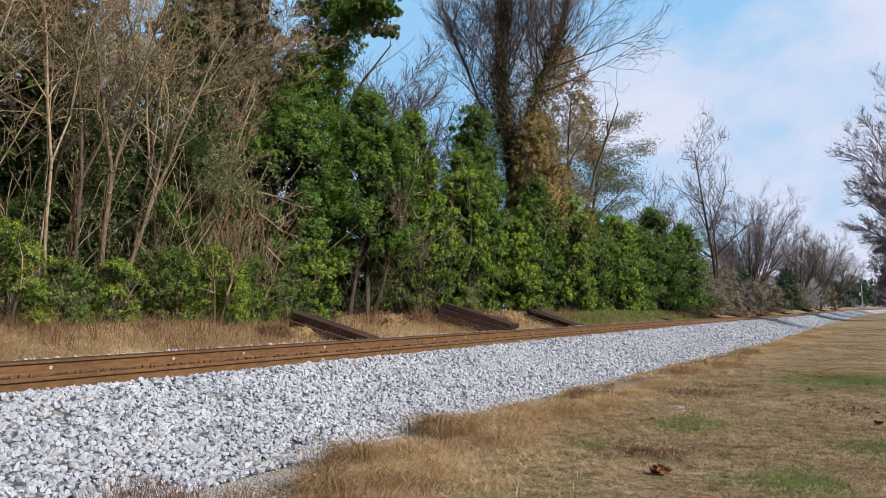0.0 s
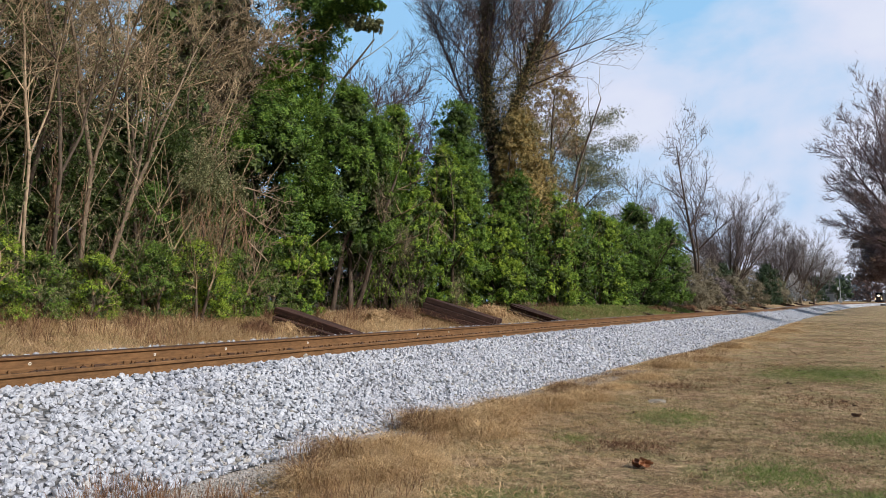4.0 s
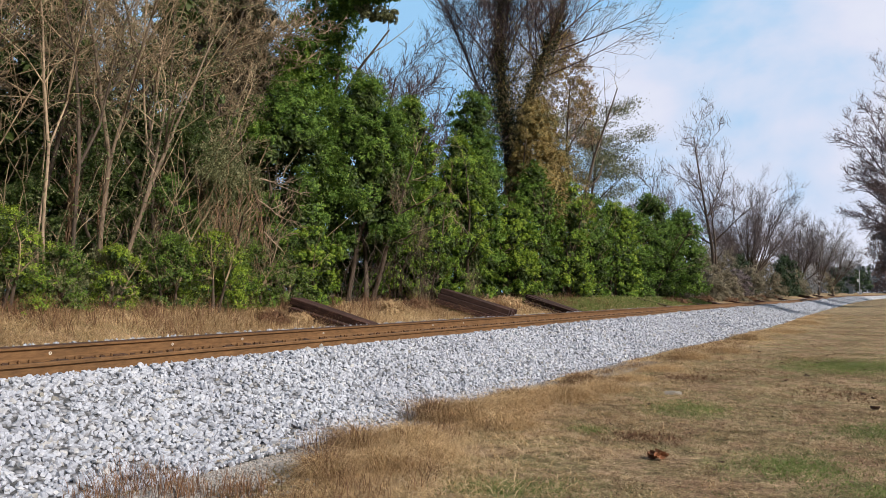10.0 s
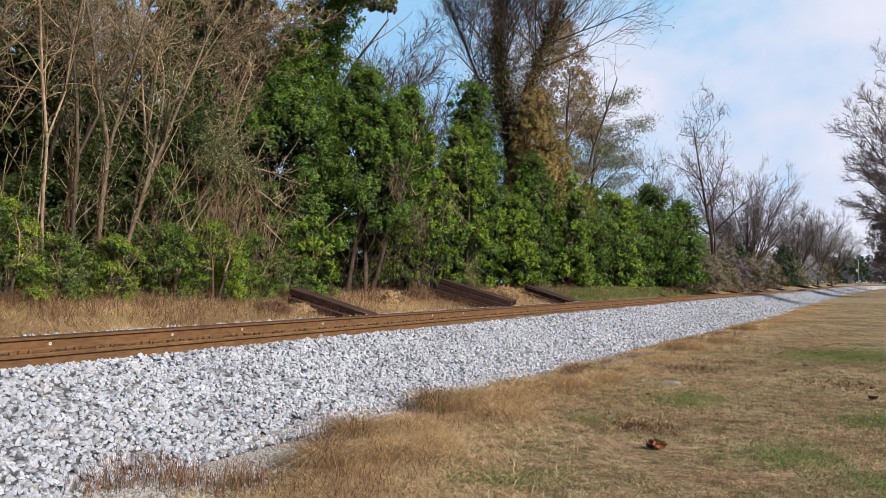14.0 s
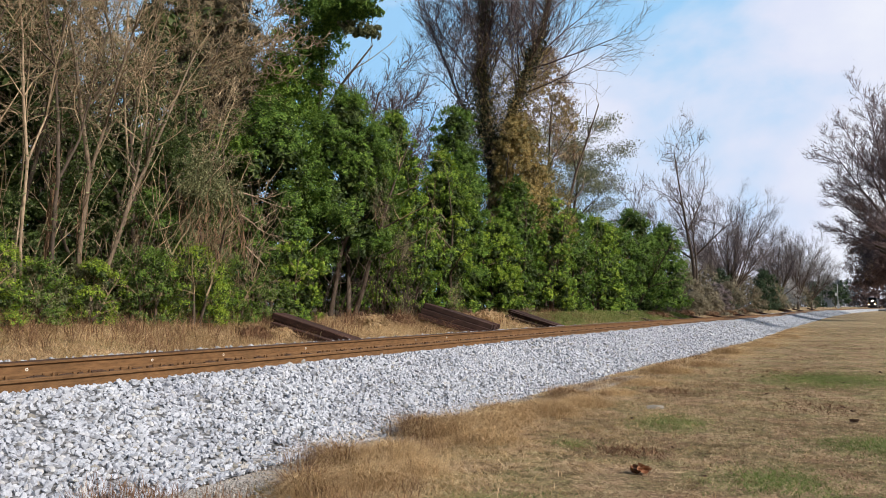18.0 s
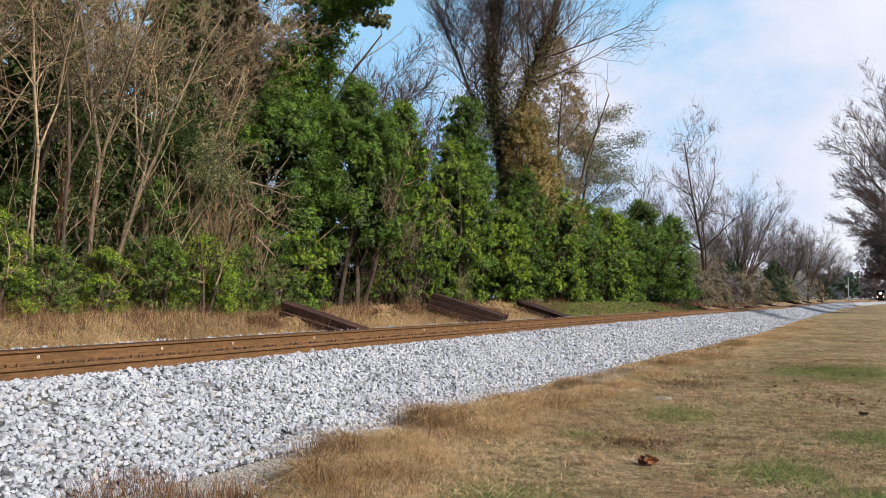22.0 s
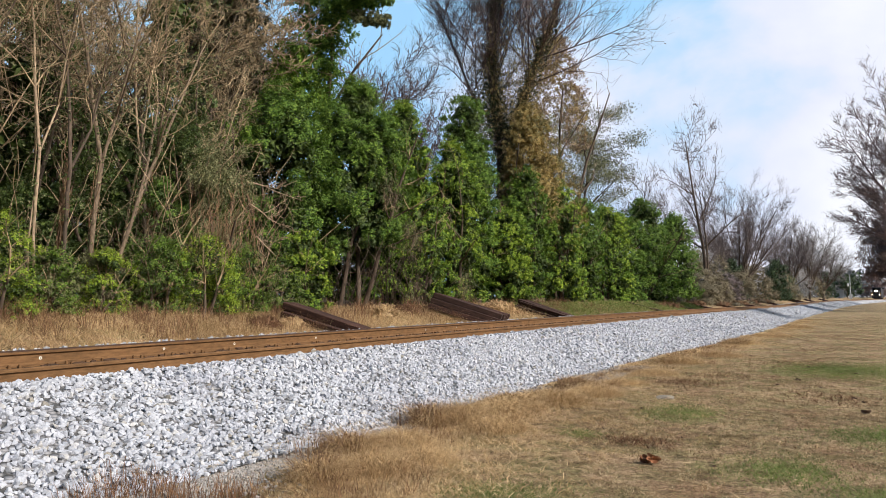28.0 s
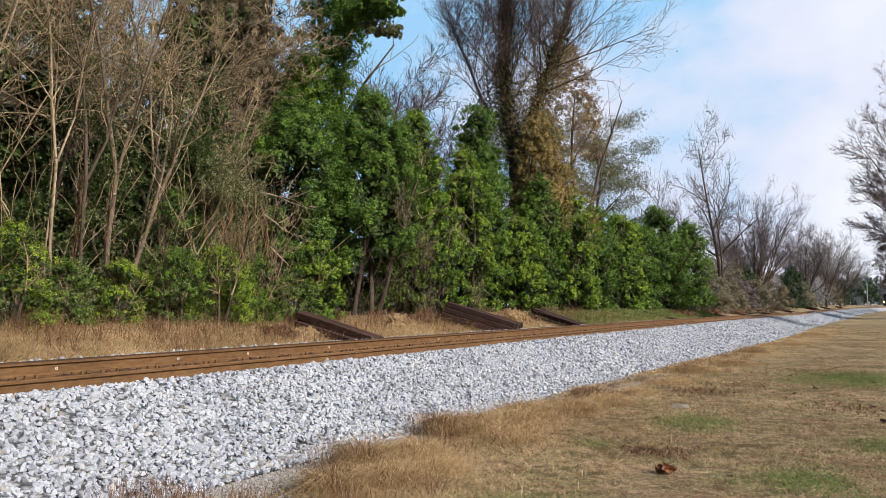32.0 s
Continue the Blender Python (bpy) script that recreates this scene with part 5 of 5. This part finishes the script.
n = 3200
cy = 3.6 + 60 * rng.random(n) ** 2.0
cx = verge(cy) + rng.exponential(size=n) * (0.6 + 0.3 * (cy < 13))
k = np.repeat(np.arange(n), 30)
xy = np.stack([cx[k], cy[k]], 1) + rng.normal(size=(len(k), 2)) * 0.12
grass("dry_grass", "matted straw-coloured grass along the foot of the ballast", xy, 0.075, 0.006, M_STRAW, 2.2, None, 0.9)
n = 170
cy = 3.6 + 22 * rng.random(n) ** 1.6
cx = verge(cy) + 0.05 + np.abs(rng.normal(size=n)) * 0.5
k = np.repeat(np.arange(n), 24)
xy = np.stack([cx[k], cy[k]], 1) + rng.normal(size=(len(k), 2)) * 0.08
grass("dead_weeds", "thin reddish-brown dead stalks standing in the straw", xy, 0.16, 0.0045, M_WEED, 0.6)
def tussock(x, y, w, h, n, mat, what):
    """A mound of fine blades curling outward and down."""
    off = rng.normal(size=(n, 2)) * w * 0.55
    xy = np.array([x, y]) + off
    head = np.column_stack([off / (np.linalg.norm(off, axis=1)[:, None] + 0.02) * rng.uniform(0.1, 0.9, (n, 1)), np.zeros(n)])
    tall = h * np.clip(1.15 - 0.45 * (np.linalg.norm(off, axis=1) / w) ** 2, 0.3, 1.15)
    return grass("straw_tussock", what, xy, tall, 0.0045, mat, 1.0, head, 0.95)


for x, y, w, h, red in ((-4.25, 5.2, 0.22, 0.26, 0.5), (-4.0, 5.7, 0.25, 0.24, 0.0), (-4.55, 6.1, 0.22, 0.34, 0.6), (-4.3, 6.6, 0.3, 0.3, 0.1), (-3.9, 6.3, 0.3, 0.18, 0.0), (-4.85, 8.2, 0.22, 0.36, 0.6), (-4.6, 8.55, 0.26, 0.34, 0.1), (-4.35, 9.1, 0.3, 0.3, 0.0), (-4.0, 8.3, 0.35, 0.2, 0.0),
                        (-4.5, 9.9, 0.35, 0.3, 0.1), (-4.2, 10.8, 0.4, 0.26, 0.0), (-3.9, 11.8, 0.4, 0.2, 0.0), (-4.35, 12.3, 0.3, 0.28, 1.0), (-3.9, 13.6, 0.4, 0.13, 0.0), (-3.8, 15.6, 0.5, 0.14, 0.0), (-4.0, 18.8, 0.5, 0.26, 0.2), (-3.5, 21.5, 0.6, 0.16, 0.0), (-3.8, 27.8, 0.6, 0.3, 0.5), (-3.3, 33.0, 0.8, 0.2, 0.1), (-3.2, 44.0, 0.8, 0.26, 0.2)):
    tussock(x, y, w, h, int(2600 * (1 - 0.7 * red)), M_STRAW, "tussock of curling straw-coloured grass beside the ballast")
    if red:
        tussock(x - 0.08, y, w * 0.7, h * 1.05, int(1300 * red), M_WEED, "reddish-brown dead stalks in a straw tussock")
# reddish weed clumps
for x, y, s, h in ((-4.75, 5.9, 0.16, 0.34), (-4.95, 8.1, 0.14, 0.34), (-5.2, 3.7, 0.14, 0.24), (-5.3, 4.1, 0.14, 0.22), (-4.8, 4.05, 0.14, 0.24), (-4.4, 4.3, 0.14, 0.24), (-3.7, 21, 0.5, 0.3)):
    xy = np.array([x, y]) + rng.normal(size=(230, 2)) * s
    grass("weed_clump", "clump of reddish-brown dead weeds at the foot of the ballast", xy, h, 0.0045, M_WEED, 0.45)
for x, y, w, d in ((-2.3, 8.5, 0.22, 0.16), (-1.5, 20.0, 0.7, 0.8), (-2.5, 16.0, 0.5, 0.5), (-3.0, 14.3, 0.4, 0.4), (-0.5, 13.5, 0.5, 0.5), (-1.0, 26.0, 0.9, 1.2), (0.5, 33.0, 1.2, 1.5)):
    xy = np.array([x, y]) + rng.normal(size=(420, 2)) * [w, d]
    grass("weed_patch", "flattened brown dead weeds in the lawn", xy, 0.07, 0.012, M_WEED, 1.6)
for cnt, per, sp, hh, mat, what in ((1500, 24, 0.14, 0.045, M_BLADE, "tufts of dry grass in the lawn"), (800, 22, 0.12, 0.04, M_DULL_GREEN, "small dull green tufts in the lawn"), (420, 20, 0.09, 0.05, M_WEED, "small brown dead tufts in the lawn")):
    xy, k = tufts(cnt, 8, 70, -3.6, 2.0, per, sp, 1.4)
    xy[:, 0] += 0.03 * xy[:, 1] * rng.random()
    grass("turf", what, xy, hh, 0.009, mat, 1.3, None, 0.6)
# winter turf near the camera: flattened blades, thick and thin by turns
n = 300000
y = 3.8 + 19 * rng.random(n) ** 1.7
x = -4.6 + (0.9 + 4.6 + y * 0.12) * rng.random(n)
thick = 0.5 + 0.5 * np.sin(x * 2.9 + 2.1 * np.sin(y * 1.3)) * np.sin(y * 2.3 + 1.7 * np.sin(x * 1.9)) + 0.35 * np.sin(x * 7.1 + y * 5.3)
keep = rng.random(n) < np.clip(thick, 0.15, 1)
fresh = np.sin(x * 1.7 + 1.9 * np.sin(y * 0.9 + 1)) * np.sin(y * 1.25 + 2.2 * np.sin(x * 1.1)) + 0.6 * np.sin(x * 5.3 + 2 * np.sin(y * 3.1)) * np.sin(y * 4.3) + rng.normal(size=n) * 0.3 + (x > -3.3) * 0.15
green = fresh > 0.75
xy = np.stack([x, y], 1)
grass("turf", "short dry mown turf", xy[keep & ~green], 0.042, 0.006, M_BLADE, 1.5, None, 0.8)
grass("green_grass", "short dull green grass showing through the dry turf", xy[keep & green], 0.036, 0.007, M_DULL_GREEN, 1.2, None, 0.6)
patches = ((-0.7, 7.6, 0.3, 0.3), (-2.5, 5.7, 0.25, 0.2), (-2.8, 5.5, 0.2, 0.15), (0.35, 9.9, 0.4, 0.4), (-0.5, 18.6, 0.7, 0.9), (-3.0, 8.6, 0.15, 0.15), (0.2, 6.9, 0.25, 0.2), (-2.3, 10.8, 0.3, 0.4))
xy = np.concatenate([np.array([a, b]) + rng.normal(size=(int(1300 * c * d / 0.04) + 300, 2)) * [c, d] for a, b, c, d in patches])
grass("green_grass", "fresh green grass patches in the winter lawn", xy, 0.04, 0.007, M_GREEN_BLADE, 1.3)


xy, k = tufts(520, 31, 66, -14.4, -12.0, 60, 0.35)
xy[:, 0] += bend(xy[:, 1])
grass("green_grass", "low green grass on the bank below the evergreens", xy, 0.3, 0.02, M_GREEN_BLADE, 0.9)


# ---- small things on the lawn ----
def crumpled(name, label, x, y, size, mat, seed, petals=5):
    r = random.Random(seed)
    bm = bmesh.new()
    for _ in range(petals):
        a, tilt = r.uniform(0, 6.28), r.uniform(-0.6, 0.8)
        g = bmesh.ops.create_grid(bm, x_segments=4, y_segments=3, size=0.5)
        m = Matrix.Translation((r.uniform(-0.35, 0.35) * size, r.uniform(-0.25, 0.25) * size, r.uniform(0.1, 0.3) * size)) @ Euler((tilt, r.uniform(-0.6, 0.6), a)).to_matrix().to_4x4()
        for v in g["verts"]:
            u, w = v.co.x * 2, v.co.y * 2
            p = Vector((u * size * 0.42, w * size * 0.3 * math.sqrt(max(0.05, 1 - u * u * 0.9)), (u * u + w * w * 0.7) * size * 0.16 + r.uniform(-0.03, 0.03) * size))
            v.co = m @ p
    lowest = min(v.co.z for v in bm.verts)
    bmesh.ops.translate(bm, verts=bm.verts[:], vec=(0, 0, -lowest))
    ob = part(name, bm, mat)
    ob.matrix_basis = pose(x, y, float(ground_z(x, y)) + 0.005)
    return tagged(ob, label, "leaf")


crumpled("dead_leaf_clump", "crumpled red-brown dead leaves on the lawn", -1.88, 7.39, 0.165, M_DEAD_LEAF, 1, 6)
crumpled("dead_leaf", "dark crumpled dead leaf on the lawn", 0.01, 11.86, 0.11, M_DARK_LEAF, 2, 4)
r = random.Random(77)
for k in range(26):
    y = 6 + 16 * r.random()
    crumpled("dead_leaf", "small dark dead leaf on the lawn", r.uniform(-3.2, 0.9), y, r.uniform(0.05, 0.09), M_DARK_LEAF, 500 + k, 2)
pv, pf = STONES[3]
rock = mesh_part("rock", np_mesh("rock", pv * [0.36, 0.26, 0.13], [pf]), M_PALE_ROCK)
rock.matrix_basis = pose(-2.78, 12.06, 0.02, 0, 0, 30)
tagged(rock, "flat pale rock half sunk in the grass", "rock")

# ---- far end: mast and pale cabin ----
mast = tagged(new("signal_mast"), "slender pale railway signal mast with a box at its foot", "signal mast")
mast.matrix_basis = pose(-3.2, 280, float(ground_z(-3.2, 280)))
part("pole", cyl(bmesh.new(), 0.11, 8.2, Matrix.Translation((0, 0, 4.1)), 10), M_MAST, mast)
part("signal_head", box(bmesh.new(), 0.5, 0.25, 1.0, Matrix.Translation((-0.55, 0, 4.9)), 0.06), M_SIGN, mast)
part("bracket", box(bmesh.new(), 0.6, 0.08, 0.08, Matrix.Translation((-0.3, 0, 4.9))), M_MAST, mast)
part("control_box", box(bmesh.new(), 0.9, 0.7, 1.5, Matrix.Translation((0.1, 0, 1.0)), 0.05), M_MAST, mast)
cabin = tagged(new("signal_cabin"), "small pale grey equipment cabin beside the line", "cabin")
cabin.matrix_basis = pose(-6.55, 296, float(ground_z(-6.55, 296)) - 0.1)
part("wall", box(bmesh.new(), 2.3, 2.3, 2.8, Matrix.Translation((0, 0, 1.4)), 0.03), M_PALE_WALL, cabin)
part("roof", box(bmesh.new(), 2.6, 2.6, 0.14, Matrix.Translation((0, 0, 2.87)), 0.03), M_MAST, cabin)
part("door", box(bmesh.new(), 0.9, 0.05, 2.0, Matrix.Translation((0.3, -1.17, 1.05)), 0.01), M_MAST, cabin)




# ---- the train ----
def locomotive():
    loco = tagged(new("locomotive"), "dark freight locomotive with lit headlight and ditch lights", "locomotive")
    bm = box(bmesh.new(), 2.9, 20.5, 0.35, Matrix.Translation((0, 10.3, 1.35)), 0.05)
    part("frame", bm, M_LOCO, loco)
    part("hood", box(bmesh.new(), 2.0, 13.5, 2.7, Matrix.Translation((0, 13.2, 2.9)), 0.12), M_LOCO, loco)
    part("roof_radiator", box(bmesh.new(), 2.9, 3.5, 0.6, Matrix.Translation((0, 17.5, 4.2)), 0.1), M_LOCO, loco)
    cab = part("cab", box(bmesh.new(), 2.95, 2.6, 2.9, Matrix.Translation((0, 4.9, 3.0)), 0.14), M_LOCO, loco)
    for sx in (-0.75, 0.75):
        part("windscreen", box(bmesh.new(), 0.95, 0.06, 0.65, Matrix.Translation((sx, 3.58, 3.75)), 0.02), M_LOCO_GLASS, cab)
    nose = part("nose", box(bmesh.new(), 2.1, 2.4, 1.75, Matrix.Translation((0, 2.5, 2.35)), 0.2), M_LOCO, loco)
    for sx in (-0.17, 0.17):
        part("headlight", cyl(bmesh.new(), 0.24, 0.12, pose(sx, 1.24, 3.05, 90, 0, 0), 14), M_LAMP, nose)
    for sx in (-1.1, 1.1):
        part("ditch_light", cyl(bmesh.new(), 0.22, 0.12, pose(sx, 0.12, 1.45, 90, 0, 0), 14), M_LAMP, loco)
    plow = bmesh.new()
    box(plow, 2.9, 0.25, 0.8, pose(0, 0.25, 0.65, 14, 0, 0), 0.04)
    part("plow", plow, M_LOCO, loco)
    part("coupler", box(bmesh.new(), 0.4, 0.7, 0.35, Matrix.Translation((0, -0.1, 1.05)), 0.06), M_RUST_AND_REFLECTION, loco)
    for sx in (-1.3, 1.3):
        rail = bmesh.new()
        for yy in (0.3, 1.4, 2.4):
            cyl(rail, 0.025, 1.1, Matrix.Translation((sx, yy, 2.05)), 6)
        cyl(rail, 0.025, 2.2, pose(sx, 1.35, 2.6, 90, 0, 0), 6)
        part("handrail", rail, M_LOCO_TRIM, loco)
    part("fuel_tank", box(bmesh.new(), 2.5, 5.0, 0.8, Matrix.Translation((0, 10.3, 0.8)), 0.15), M_LOCO, loco)
    for cy in (4.3, 16.3):
        truck = part("truck", box(bmesh.new(), 2.3, 3.8, 0.45, Matrix.Translation((0, cy, 0.7)), 0.08), M_RUST_AND_REFLECTION, loco)
        for wy in (-1.5, 0, 1.5):
            part("wheelset", cyl(bmesh.new(), 0.5, 1.9, pose(0, cy + wy, 0.5, 0, 90, 0), 18), M_RUST_AND_REFLECTION, truck)
    return loco


loco = locomotive()


# ---- drifting cloud sheet, far beyond everything ----
def cloud_material():
    m = bpy.data.materials.new("broken_cloud")
    m.use_nodes = True
    n, l = m.node_tree.nodes, m.node_tree.links
    n.remove(n["Principled BSDF"])
    tc = n.new("ShaderNodeTexCoord")
    mp = n.new("ShaderNodeMapping")
    mp.inputs["Scale"].default_value = (1 / 3000, 1 / 3000, 1.7 / 3000)
    mp.inputs["Location"].default_value = CLOUD_SEED
    l.new(tc.outputs["Object"], mp.inputs[0])
    big = n.new("ShaderNodeTexNoise")
    big.inputs["Scale"].default_value, big.inputs["Detail"].default_value, big.inputs["Roughness"].default_value, big.inputs["Distortion"].default_value = 3.6, 6, 0.5, 0.3
    l.new(mp.outputs[0], big.inputs["Vector"])
    # the cloud thickens towards the sun's side and the horizon
    dot = n.new("ShaderNodeVectorMath")
    dot.operation = "DOT_PRODUCT"
    dot.inputs[1].default_value = (CLOUD_SLOPE[0] / 3000, 0.0, CLOUD_SLOPE[1] / 3000)
    l.new(tc.outputs["Object"], dot.inputs[0])
    add = n.new("ShaderNodeMath")
    l.new(big.outputs[0], add.inputs[0])
    l.new(dot.outputs["Value"], add.inputs[1])
    tone = ramp(n, [(0.45, (0.36, 0.65, 0.94)), (0.52, (0.5, 0.71, 0.94)), (0.59, (0.66, 0.77, 0.945)), (0.67, (0.78, 0.82, 0.955)), (0.9, (0.96, 0.97, 1.0))])
    off = n.new("ShaderNodeMath")
    off.inputs[1].default_value = CLOUD_COVER
    l.new(add.outputs[0], off.inputs[0])
    l.new(off.outputs[0], tone.inputs[0])
    em = n.new("ShaderNodeEmission")
    em.inputs[1].default_value = 0.95
    l.new(tone.outputs[0], em.inputs[0])
    l.new(em.outputs[0], n["Material Output"].inputs[0])
    return m


CLOUD_SLOPE, CLOUD_COVER = (0.42, -0.2), 0.165
CLOUD_SEED = (0.3, 0.0, 0.0)
A, E = np.meshgrid(np.radians(np.linspace(-130, 45, 60)), np.radians(np.linspace(-3, 60, 24)))
cv = np.stack([3000 * np.cos(E) * np.sin(A), 3000 * np.cos(E) * np.cos(A), 3000 * np.sin(E)], -1).reshape(-1, 3)
ci = (np.arange(23)[:, None] * 60 + np.arange(59)[None]).ravel()
clouds = mesh_part("cloud_backdrop", np_mesh("cloud_backdrop", cv, [np.stack([ci, ci + 1, ci + 61, ci + 60], 1)], True), cloud_material())
tagged(clouds, "thin broken white cloud with blue gaps", "clouds", kind="structure")


def motions():
    rows = []
    for i in range(33):
        y = 378 - 1.05 * i - 0.1 * max(0, i - 14) ** 2.1
        x = RAIL_X - GAUGE / 2 + (y - 50) ** 2 / 5400
        rows.append((float(i), pose(x, y, HEAD_Z + float(dip(y)), 0, 0, -math.degrees((y - 50) / 2700))))
    walk(loco, rows)
    walk(clouds, [(0.0, pose(0, 0, 0)), (16.0, pose(0, 0, 0, 0, 0, 3.5)), (32.0, pose(0, 0, 0, 0, 0, 7.0))])


motions()
